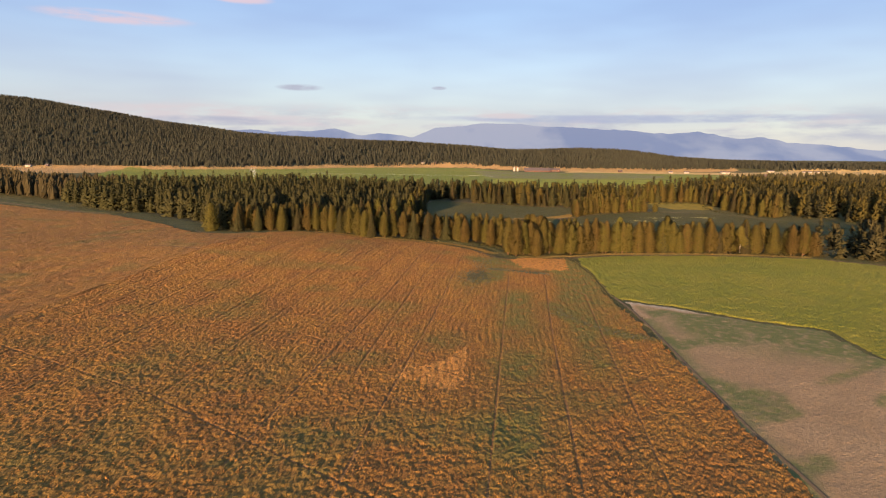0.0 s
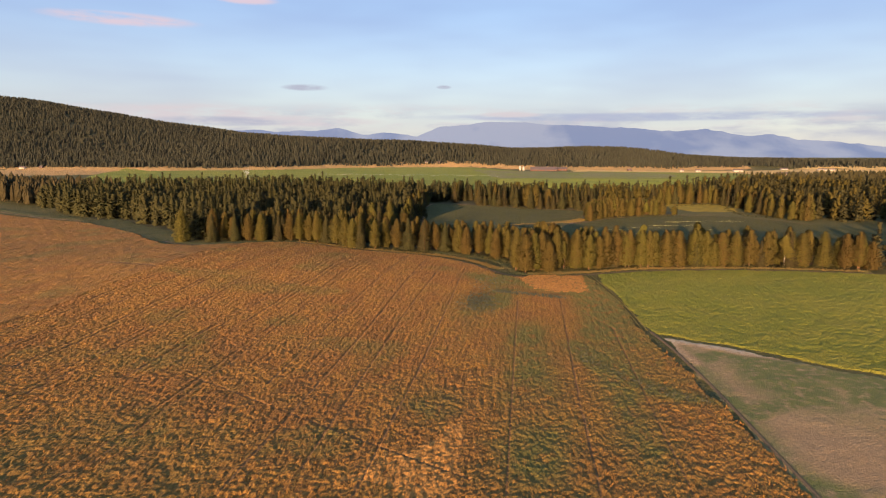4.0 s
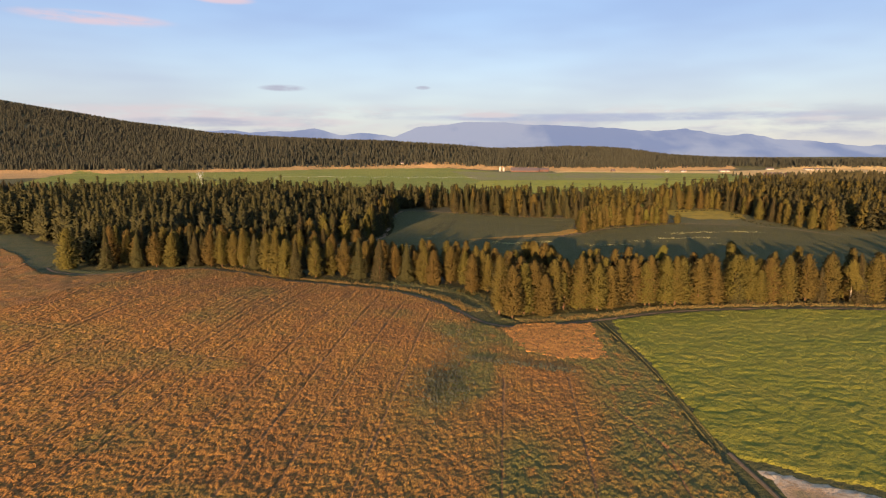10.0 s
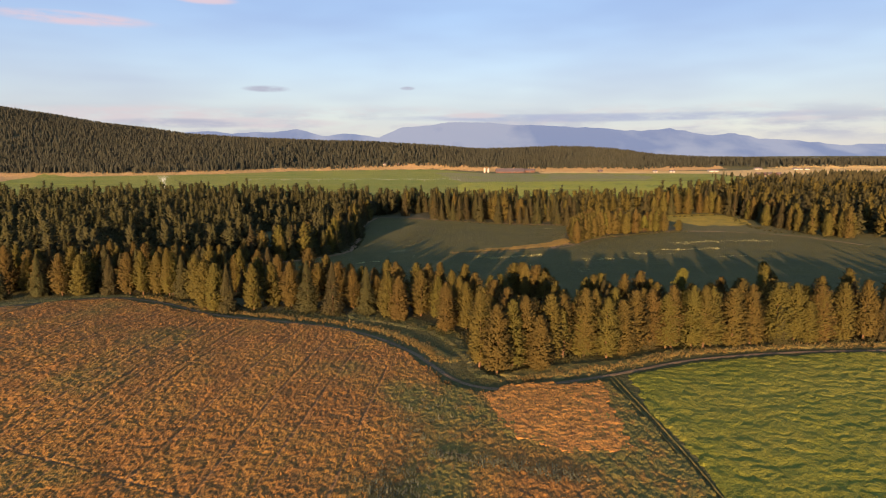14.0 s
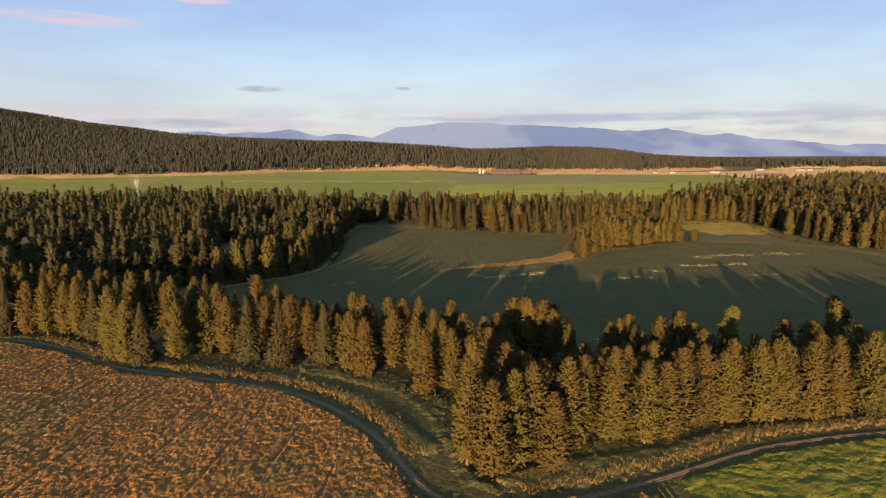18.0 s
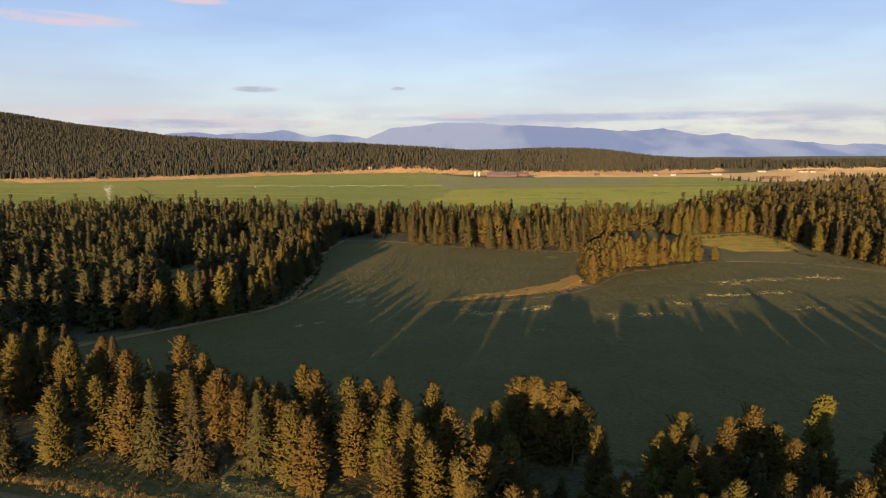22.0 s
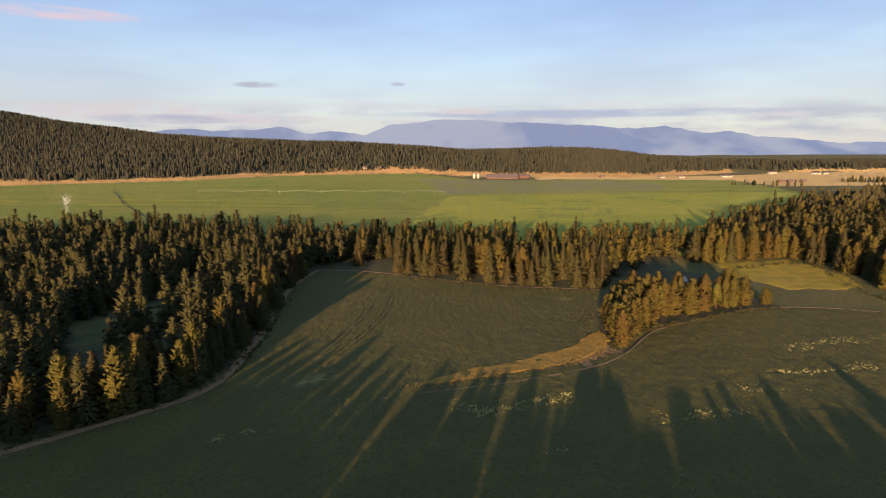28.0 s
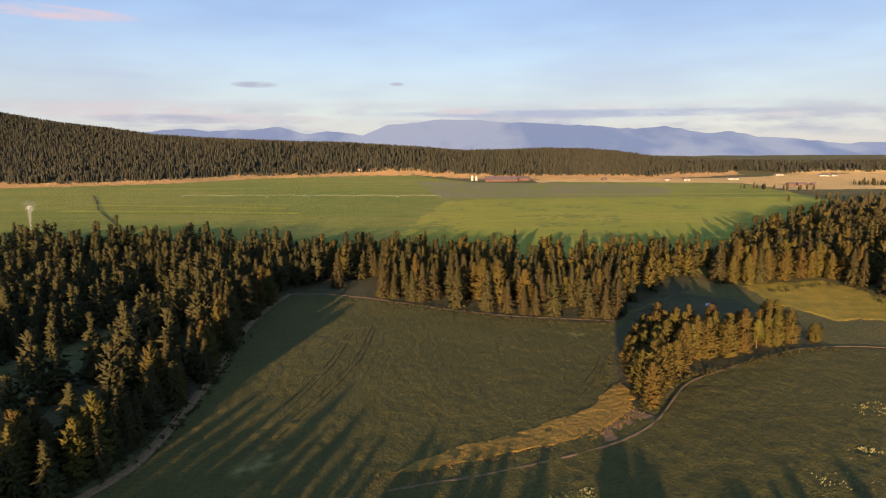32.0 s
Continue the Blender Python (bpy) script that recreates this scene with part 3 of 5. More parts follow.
draped("wet_meadow", ((-44, 316), (-30, 312), (-20, 305), (-12, 294), (-8, 282), (-5, 271), (2, 268), (-3, 278), (-7, 290), (-9, 303), (-14, 313), (-30, 324), (-45, 322)), 0.6, 0.3, ((2.5, 0.12), (1.0, 0.15)), [M_SEDGE],
       "rough dark sedge and weeds in a wet hollow by the trees", "meadow", 1.0)
draped("verge_grass", ((2, 267.5), (14, 274), (24, 279), (43, 291), (74, 300), (98, 303), (136, 302), (136, 306), (98, 307.5), (72, 304), (44, 296.5), (26, 287), (10, 280.5), (0, 274)), 0.6, 0.22, ((2.2, 0.08), (1.0, 0.1)), [M_VERGE],
       "dry yellow grass verge between the track and the trees", "grass", 1.4)
MIDFIELD = ((-130, 372), (-113, 392), (-99, 401.5), (-86, 418), (-74, 432), (-70, 445), (-71.5, 462), (-75, 491), (-81, 524), (-85, 550), (-86, 575), (-84, 596), (-66, 597), (-46, 590), (-14, 574.5), (12, 565.5), (52, 560.5),
            (46, 529), (37, 498), (35, 486), (39, 476), (44, 477), (53, 493), (59, 502), (73, 512.5), (86, 522), (107, 533.5), (124, 536), (139, 534.5), (160, 528), (178, 512), (192, 484), (220, 462), (240, 400), (170, 335), (100, 330), (50, 327), (0, 329), (-30, 338), (-60, 350), (-90, 360))


def mid_weed(x, y):
    w = np.exp(-(near_line(((-48, 445), (-43, 452)), x, y) / 2.2) ** 2) * 0.8 * ss(0.3, 0.6, vnoise(x, y, 1.8, 7))
    w = w + 0.9 * np.exp(-((x - 34) / 3.4) ** 2 - ((y - 544) / 2.2) ** 2) * ss(0.25, 0.6, vnoise(x, y, 1.6, 8))
    return np.clip(w, 0, 1)


WHEELS = [((-38.5, 548), (-37.5, 514), (-40.8, 489), (-43.7, 475), (-46.6, 460)),
          ((-45.7, 540), (-45, 512), (-47.3, 489), (-49.4, 473)),
          ((40, 522), (35, 507), (25, 486), (18.6, 477))]
draped("dark_crop_field", MIDFIELD, 0.8, 0.30, ((-6.0, 0.05), (4.5, 0.07), (1.4, 0.15), (18, 0.10)), [M_MID], "dark green low crop in a hollow between woods", "crop field", 0.9, weed=mid_weed, drawn=0.5)
for line in WHEELS:
    for off in (-0.9, 0.9):
        ribbon("wheel_track", tuple((x + off, y - 0.4 * off) for x, y in line), 0.45, M_MIDTRAM, "narrow wheel rut pressed into the dark crop", "track", 0.36, 0.02)
draped("grass_bank", ((-27, 437), (-10, 444.5), (0, 448), (14, 454.5), (26, 460.5), (36, 466.5), (45, 477), (39, 484), (27, 473), (14, 464), (2, 457), (-10, 449.5), (-26, 440)), 0.6, 0.2, ((2.5, 0.06), (1.0, 0.06)), [M_BANK],
       "brown earth bank below the golden grass", "bank", 0.8)
draped("grass_strip", ((-20, 443), (-14, 451), (-8, 456.5), (3, 463), (16, 472), (28, 482), (36, 497), (41, 500), (42, 488), (39, 480), (33, 471.5), (24, 464), (12, 457), (0, 451.5), (-10, 447.5)), 0.5, 0.45, ((2.6, 0.06), (1.0, 0.12)), [M_GOLDGRASS],
       "tall golden grass strip along a field bank", "grass", 0.9)
ribbon("bank_path", ((-26, 436), (-10, 442.5), (0, 446), (14, 452.5), (26, 459), (35, 465), (44, 475), (53, 491), (59, 500.5), (73, 511), (86, 520.5), (107, 533), (124, 535.5), (139, 534), (160, 527), (178, 512), (192, 484)), 0.8, M_PALEBANK,
       "narrow pale earth path along the crop edge", "path", 0.36, 0.03)
ribbon("headland", ((-128, 371), (-99, 403), (-86, 419), (-75, 432.5), (-71, 446), (-72.5, 462), (-76, 491), (-82, 524), (-86, 550), (-87, 575), (-85, 597)), 2.6, M_BANK, "strip of bare reddish soil between crop and wood", "field edge", 0.3, 0.03)
ribbon("headland", ((-85, 597.5), (-66, 598.5), (-46, 591.5), (-14, 576), (12, 567), (52, 562)), 1.2, M_ROAD, "thin pale soil edge before the row of conifers", "field edge", 0.3, 0.03)
draped("yellow_meadow", ((122, 624), (134, 630), (152, 633), (168, 637), (175, 616), (177, 594), (172, 572), (156, 567), (138, 566), (128, 578), (124, 600)), 1.0, 0.2, ((5, 0.06), (2, 0.08)), [M_YELLOW],
       "mown yellow meadow set into the wood", "meadow", 2.6, lift=0.05)
FAR = ((-768, 1060), (-560, 700), (-300, 640), (-90, 640), (120, 650), (220, 780), (330, 900), (420, 1050), (440, 1250), (450, 1430), (155, 1465), (90, 1425), (-12, 1462), (-145, 1712),
       (-300, 1682), (-445, 1585), (-505, 1480), (-560, 1380), (-660, 1318), (-770, 1252), (-890, 1320), (-860, 1260))
draped("grey_crop_field", ((-135, 1485), (-51, 1095), (96, 1120), (250, 1150), (300, 1300), (260, 1400), (110, 1425), (0, 1450)), 6.0, 0.4, ((30, 0.2), (9, 0.12)), [M_GREYCROP],
       "greyish fallow quarter of the irrigated field", "crop field", 3.0, lift=0.5, smooth=True)
# another crop, its colour also lifted for the bright glow opposite the sun
draped("bright_crop_quarter", ((-45, 1085), (-58, 900), (-72, 690), (120, 690), (215, 790), (320, 905), (400, 1040), (420, 1150), (300, 1135), (96, 1112)), 4.0, 0.5, ((30, 0.15), (4.1, 0.14)), [M_BRIGHTCROP],
       "brighter yellow-green quarter of the irrigated field", "crop field", 3.0, lift=0.35, smooth=True)
ribbon("ditch", ((-520, 1135), (-455, 1040), (-390, 940), (-317, 844), (-270, 780)), 2.0, M_SEDGE, "dark weedy ditch across the irrigated field", "ditch", 1.2, 0.05)
for k, (x0, y0, x1, y1) in enumerate(((-430, 985, -200, 960), (-420, 925, -170, 915), (-700, 1010, -520, 960), (100, 1160, 420, 1190), (-20, 1045, 330, 1075))):
    ribbon("crop_strip", ((x0, y0), ((x0 + x1) / 2, (y0 + y1) / 2 + 6), (x1, y1)), 9.0, M_BRIGHTCROP, "paler strip of crop in the irrigated field", "crop strip", 1.25, 0.0)
draped("irrigated_field", FAR, 4.0, 0.7, ((30, 0.2), (4.1, 0.3)), [M_FARGREEN], "wide flat irrigated green crop before the hills", "crop field", 4.0, smooth=True)
draped("stubble_field", ((-1400, 1290), (-885, 1315), (-760, 1060), (-900, 930), (-1500, 900)), 8.0, 0.3, ((30, 0.2),), [M_SLOPE], "dry tan stubble below the wooded hill", "crop field", 3.0, smooth=True)
def foot_line(x, off):
    return (x, float(np.interp(x, FOOT_X, FOOT_Y)) + off)


XS = (-1100, -900, -770, -660, -560, -505, -450, -380, -300, -220, -150, -75, 0, 100, 200, 300, 450, 600)
draped("dry_slope", tuple(foot_line(x, -14) for x in XS) + tuple(foot_line(x, 80) for x in reversed(XS)),
       4.0, 0.3, ((14, 0.3), (5, 0.3)), [M_SLOPE], "dry tan grass slope at the foot of the wood", "grass", 9.0, lift=0.3)
XS = (-2500, -1800, -1100, -900, -770, -660, -560, -450, -380, -300, -150, 0, 100, 200, 300, 450, 600, 1000, 2500)
draped("hillside_floor", tuple(foot_line(x, 62) for x in XS) + ((2500, 2600), (-2500, 2600)), 22.0, 0.4, ((60, 0.4),), [M_FOREST_FLOOR], "dark needle-strewn floor of the hillside wood", "forest floor", 8.0, smooth=True)
draped("stubble_field", ((90, 1432), (155, 1472), (450, 1437), (445, 1260), (640, 1300), (1500, 1330), (2400, 1500), (2400, 2050), (1100, 1980), (760, 1900), (620, 1720), (480, 1640), (300, 1590), (110, 1590)),
       9.0, 0.3, ((40, 0.3),), [M_TAN], "dry tan stubble fields beside the farms", "crop field", 5.0, smooth=True)

# ---- trees ----
SPRAY_V = np.array(((1.15, 0, 0), (-0.55, 1, -0.35), (-0.55, -1, -0.35), (-0.35, 0, 1)), float)
SPRAY_F = np.array(((0, 1, 3), (0, 3, 2), (0, 2, 1), (1, 2, 3)))


def leafy(me, core):
    """Shades foliage softly: normals lean outwards from the crown's axis (core: the axis point of each vertex)."""
    co = np.empty(len(me.vertices) * 3, np.float32)
    me.vertices.foreach_get("co", co)
    co = co.reshape(-1, 3)
    d = co - core
    d[:, 2] = 0.45 * np.abs(d[:, 2]) + 0.15 * np.hypot(d[:, 0], d[:, 1])
    d /= np.maximum(np.linalg.norm(d, axis=1), 0.05)[:, None]
    mid = co.reshape(-1, 4, 3).mean(1).repeat(4, 0)
    own = co - mid
    own /= np.maximum(np.linalg.norm(own, axis=1), 0.01)[:, None]
    n = d + 0.72 * own
    n /= np.maximum(np.linalg.norm(n, axis=1), 0.05)[:, None]
    me.polygons.foreach_set("use_smooth", np.full(len(me.polygons), True))
    me.normals_split_custom_set_from_vertices(n.tolist())
    return me



def clumps(centres, ways, size, rng, jitter=0.28):
    """Sprays of foliage: stretched, crooked four-sided tufts at the centres, along the ways; size (n, 3)."""
    n = len(centres)
    f = ways / np.linalg.norm(ways, axis=1)[:, None]
    up = np.tile((0.0, 0.0, 1.0), (n, 1)) + rng.normal(0, 0.5, (n, 3))
    s = np.cross(up, f)
    s /= np.linalg.norm(s, axis=1)[:, None]
    u = np.cross(f, s)
    local = SPRAY_V[None] * size[:, None, :] * (1 + rng.uniform(-jitter, jitter, (n, 4, 1)))
    V = centres[:, None] + local[..., 0:1] * f[:, None] + local[..., 1:2] * s[:, None] + local[..., 2:3] * u[:, None]
    V += rng.normal(0, 0.06, V.shape) * size[:, None, :1]
    F = SPRAY_F[None] + 4 * np.arange(n)[:, None, None]
    return V.reshape(-1, 3), F.reshape(-1, 3)


SPRUCE_SHAPE = ((0, 0.06, 0.3, 0.6, 0.85, 1), (0.74, 1.0, 0.80, 0.46, 0.17, 0.02))
PINE_SHAPE = ((0, 0.15, 0.4, 0.7, 0.9, 1), (0.72, 1.0, 0.94, 0.60, 0.26, 0.03))


def conifer_crown(h, base, radius, boughs, sprays, rng, spruce, fine):
    """A crown built bough by bough, spiralling up the trunk: each bough carries sprays of needles that widen and then taper to its tip."""
    s = np.sort(rng.uniform(0, 1, boughs) ** 1.08)
    ang = np.arange(boughs) * 2.39996 + rng.uniform(0, 6.28) + rng.normal(0, 0.35, boughs)
    reach = radius * np.interp(s, *(SPRUCE_SHAPE if spruce else PINE_SHAPE))
    reach = reach * (1 + 0.14 * np.sin(ang * 2 + rng.uniform(0, 6)) + 0.12 * np.sin(ang * 3 - s * 9 + rng.uniform(0, 6))) * rng.uniform(0.72, 1.18, boughs)
    pitch = np.radians(np.interp(s, (0, 0.5, 1), (-24, -8, 40) if spruce else (-10, 14, 50)) + rng.normal(0, 7, boughs))
    k = np.tile(((np.arange(sprays) + 0.6) / sprays) ** 0.55, (boughs, 1)) + rng.uniform(-0.4, 0.4, (boughs, sprays)) / sprays
    k = np.clip(k, 0.12, 1.0)
    out = k * reach[:, None]
    side = rng.normal(0, 0.24, k.shape) * (1.3 - k) * reach[:, None] + rng.normal(0, 0.08, k.shape)
    rise = out * np.tan(pitch)[:, None] + (0.10 if spruce else 0.22) * out * k + rng.normal(0, 0.14 + 0.55 * fine, k.shape)
    ca, sa = np.cos(ang)[:, None], np.sin(ang)[:, None]
    z = np.minimum(base + (h - base) * 0.97 * s[:, None] + rise, h - 0.3)
    c = np.stack([out * ca - side * sa, out * sa + side * ca, z], -1).reshape(-1, 3)
    fan = side / (0.2 + reach[:, None]) * 2.2
    up = np.tan(pitch)[:, None] * 0.8 + ((-0.10 if spruce else 0.35) + rng.normal(0, 0.35, k.shape))
    w = np.stack([ca - fan * sa, sa + fan * ca, up], -1).reshape(-1, 3)
    q = (fine * (0.72 + 0.5 * (1 - s))[:, None] * (1.15 - 0.45 * k) * rng.uniform(0.7, 1.3, k.shape)).reshape(-1)
    V, F = clumps(c, w, np.stack([q * 1.2, q * (0.72 if spruce else 0.66), q * (0.40 if spruce else 0.58)], 1), rng)
    V2, F2 = clumps(np.array([[0, 0, h - 0.55]]), np.array([[0.01, 0, 1.0]]), np.array([[0.75, 0.2, 0.2]]), rng)
    return np.concatenate([V, V2]), np.concatenate([F, F2 + len(V)])


def round_crown(h, base, radius, n, rng, fine):
    """A crown of several leafy masses, uneven, with gaps between them."""
    m = 9
    cs = np.stack([rng.normal(0, radius * 0.42, m), rng.normal(0, radius * 0.42, m), base + (h - base) * np.linspace(0.12, 0.86, m)], 1)
    cs[:, :2] *= (1.15 - 0.75 * np.linspace(0, 1, m))[:, None]
    rs = radius * rng.uniform(0.45, 0.72, m) * (1.1 - 0.45 * np.linspace(0, 1, m))
    which = rng.integers(0, m, n)
    d = rng.normal(0, 1, (n, 3))
    d /= np.linalg.norm(d, axis=1)[:, None]
    c = cs[which] + d * (rs[which] * rng.uniform(0.45, 1.05, n))[:, None] * np.array((1, 1, 1.25))
    k = fine * rng.uniform(0.6, 1.4, n)
    return clumps(c, d + rng.normal(0, 0.4, (n, 3)), np.stack([k, k * 0.75, k * 0.5], 1), rng)


def trunk_of(h, r, rng, limbs, crown_base, reach, top=0.96):
    """A tapered, slightly bent trunk with limbs."""
    V, F = [], []

    def tube(points, radii, sides):
        o = len(V)
        for (x, y, z), q in zip(points, radii):
            for i in range(sides):
                a = 2 * math.pi * i / sides
                V.append((x + q * math.cos(a), y + q * math.sin(a), z))
        for j in range(len(points) - 1):
            for i in range(sides):
                a, b = o + j * sides + i, o + j * sides + (i + 1) % sides
                F.append((a, b, b + sides, a + sides))
    bx, by = rng.normal(0, 0.18), rng.normal(0, 0.18)
    lv = np.linspace(0, 1, 7)
    tube([(bx * math.sin(3 * s), by * math.sin(2.4 * s), -0.4 + (h * top + 0.4) * s) for s in lv], [r * (1.25 if s == 0 else 1.0) * (1 - s) ** 0.8 + 0.02 for s in lv], 7)
    for _ in range(limbs):
        z, a = rng.uniform(crown_base * 0.8 + 0.5, h * 0.85), rng.uniform(0, 6.28)
        q = reach * (1 - z / h) * rng.uniform(0.5, 0.9) + 0.3
        dz = rng.uniform(-0.2, 0.25) * q
        tube([(0, 0, z), (q * 0.5 * math.cos(a), q * 0.5 * math.sin(a), z + dz * 0.6), (q * math.cos(a), q * math.sin(a), z + dz)], [r * 0.28, r * 0.18, 0.015], 4)
    return np.array(V), np.array(F)


def make_tree(name, kind, h, radius, clear, n, seed, label, fine):
    rng = np.random.default_rng(seed)
    tree = new(name)
    boughs, sprays = n
    if kind == "spruce":
        crown, cm, bark = conifer_crown(h, clear, radius, boughs, sprays, rng, True, fine), M_SPRUCE, M_BARK
    elif kind == "pine":
        crown, cm, bark = conifer_crown(h, clear, radius, boughs, sprays, rng, False, fine), M_PINE, M_BARK
    else:
        crown, cm, bark = round_crown(h, clear, radius, boughs * sprays, rng, fine), M_POPLAR, M_WHITEBARK if h < 14 and fine < 0.5 else M_BARK
    part("trunk", mesh_of("trunk", *trunk_of(h, 0.012 * h + 0.05, rng, 14, clear, radius, 0.96 if kind == "spruce" else 0.84), [bark], smooth=True), tree)
    me = mesh_of("crown", *crown, [cm])
    part("crown", leafy(me, crown[0] * (0, 0, 1) - (0, 0, 0.6)), tree)
    return tagged(tree, label, "tree")


def tree_kinds(n, fine, bare=1.0):
    """Models: each with crown detail n, boughs and sprays on each."""
    T = {}
    T["spruce"] = [make_tree("spruce", "spruce", h, r, 0.5, n, 10 + i, lab, fine) for i, (h, r, lab) in enumerate((
        (16.0, 4.0, "broad blue-green spruce with boughs to the ground"), (14.0, 3.2, "dense pointed blue-green spruce"), (17.5, 3.8, "tall dark spruce with drooping boughs")))]
    T["pine"] = [make_tree("pine", "pine", h, r, cl * bare, n, 20 + i, lab, fine) for i, (h, r, cl, lab) in enumerate((
        (15.5, 3.4, 2.2, "olive-green pine with a bare reddish lower trunk"), (17.0, 3.1, 4.0, "tall narrow pine with a bare lower trunk"),
        (13.5, 3.4, 1.0, "young full-crowned olive pine"), (16.0, 3.7, 2.2, "warm olive pine with an uneven crown")))]
    T["poplar"] = [make_tree("poplar", "poplar", h, r, cl, n, 30 + i, lab, fine * 0.9) for i, (h, r, cl, lab) in enumerate((
        (15.0, 3.2, 4.0, "yellow-green poplar with a loose rounded crown"), (12.5, 2.6, 3.5, "small pale-barked poplar with sparse leaves")))]
    return T


NEAR = tree_kinds((240, 7), 0.46, 0.6)
MIDT = tree_kinds((110, 5), 0.80, 0.3)


def stand(poly, spacing, seed, gap=0.0, gap_size=25):
    """Places for trees in a polygon, unevenly spaced."""
    px, py = [p[0] for p in poly], [p[1] for p in poly]
    rng = np.random.default_rng(seed)
    xs, ys = np.arange(min(px), max(px) + spacing, spacing), np.arange(min(py), max(py) + spacing, spacing)
    X, Y = np.meshgrid(xs, ys)
    X = (X + rng.uniform(-0.48, 0.48, X.shape) * spacing).ravel()
    Y = (Y + rng.uniform(-0.48, 0.48, Y.shape) * spacing).ravel()
    ok = inside(poly, X, Y)
    if gap:
        ok &= vnoise(X, Y, gap_size, seed) > gap
    return np.stack([X[ok], Y[ok]], 1)


FIRST = {}


def plant(kinds, model, x, y, scale, turn, group, label="", wide=1.0):
    ob = kinds[model[0]][model[1]]
    z = float(height(x, y)) - 0.05
    m = pose(x, y, z, 0, 0, turn) @ Matrix.Diagonal((scale * wide, scale * wide, scale, 1))
    if ob not in FIRST:
        FIRST[ob] = 1
        ob.matrix_basis = m
        c = ob
    else:
        c = copy_thing(ob, pose(x, y, z, 0, 0, turn))
        c.matrix_basis = m
    return tagged(c, label, group=group)


def grow(kinds, places, mixture, seed, group, lo=0.75, hi=1.12, wide=1.0):
    rng = np.random.default_rng(seed)
    names, weights = [m[0] for m in mixture], np.array([m[1] for m in mixture], float)
    weights /= weights.sum()
    for x, y in places:
        name = names[rng.choice(len(names), p=weights)]
        i = int(rng.integers(0, len(kinds[name])))
        plant(kinds, (name, i), x, y, rng.uniform(lo, hi), rng.uniform(0, 360), group, wide=wide * rng.uniform(0.85, 1.15))


# grove along the farm track: front edge trees first, then the stand behind
for model, x, y, s in ((("pine", 1), -4.4, 277.5, 1.05), (("pine", 0), -0.7, 274.5, 1.0), (("pine", 3), 2.6, 279, 0.98), (("pine", 0), 5.5, 281.5, 1.04), (("pine", 2), 8.6, 278.5, 0.92),
                       (("pine", 3), 11.5, 285, 1.0), (("poplar", 0), 14.5, 287, 0.8), (("pine", 1), 19.5, 289, 0.98), (("pine", 0), 24.5, 288, 0.95), (("pine", 2), 28.5, 291.5, 1.0),
                       (("pine", 3), 32.0, 294, 0.96), (("pine", 0), 36.5, 297, 0.98), (("pine", 1), 41.5, 297.5, 0.95), (("pine", 3), 46.5, 298, 1.0), (("pine", 0), 51.5, 299.5, 0.97),
                       (("pine", 2), 57, 301, 1.1), (("pine", 1), 62, 302.5, 0.92), (("pine", 3), 68.5, 304, 1.0), (("poplar", 1), 106, 309, 1.1), (("pine", 0), 74, 306, 1.0), (("pine", 2), 80, 306.5, 1.1),
                       (("pine", 3), 86, 307, 0.98), (("pine", 1), 92, 308, 0.95), (("pine", 0), 99, 309, 1.0), (("pine", 2), 113, 310, 1.1), (("pine", 3), 121, 309, 1.0), (("pine", 0), 129, 308, 1.0)):
    plant(NEAR, model, x, y, s * 0.97, (x * 77) % 360, "grove along the farm track")
for model, x, y, s in ((("pine", 3), -1, 305, 0.92), (("pine", 0), 2, 295, 0.95), (("pine", 2), 8, 290, 1.0), (("pine", 0), 23, 311, 0.95), (("pine", 1), 25, 312, 0.9), (("pine", 3), 28, 318, 0.92), (("pine", 2), 21, 293, 1.0),
                       (("pine", 0), 28, 298, 0.95), (("pine", 1), 34, 316, 0.88), (("pine", 3), 39, 320, 0.95), (("pine", 2), 41, 317, 1.0), (("poplar", 0), 51, 325, 1.0), (("pine", 3), 47, 302, 0.95), (("pine", 2), 61, 321, 1.0),
                       (("poplar", 0), 54, 306, 0.95), (("pine", 0), 60, 305, 0.98), (("poplar", 0), 77, 331, 1.05), (("pine", 2), 66, 320, 1.0), (("pine", 3), 70, 311, 0.95), (("pine", 0), 86, 318, 0.95), (("pine", 1), 95, 322, 0.95),
                       (("pine", 2), 104, 318, 1.05), (("pine", 3), 112, 321, 1.0), (("spruce", 1), 92, 314, 1.0), (("poplar", 0), 119, 317, 1.0)):
    plant(NEAR, model, x, y, s, (x * 61) % 360, "grove along the farm track")
grow(NEAR, stand(((-6, 284), (4, 287), (18, 295), (36, 301), (60, 306), (100, 312), (140, 308), (140, 322), (100, 320), (50, 315), (10, 312), (-6, 306)), 5.2, 3, 0.22, 14), (("pine", 6), ("spruce", 1), ("poplar", 1)), 4,
     "grove along the farm track", 0.55, 0.88, 1.1)
grow(NEAR, stand(((0, 279), (8, 285), (18, 289.5), (30, 294.5), (50, 298.5), (70, 303), (100, 308.5), (136, 307.5), (136, 312), (100, 313), (70, 308), (48, 303), (28, 299), (14, 294), (2, 286)), 4.6, 5, 0.1, 9), (("pine", 6), ("spruce", 1)), 6,
     "grove along the farm track", 0.68, 0.95, 1.05)
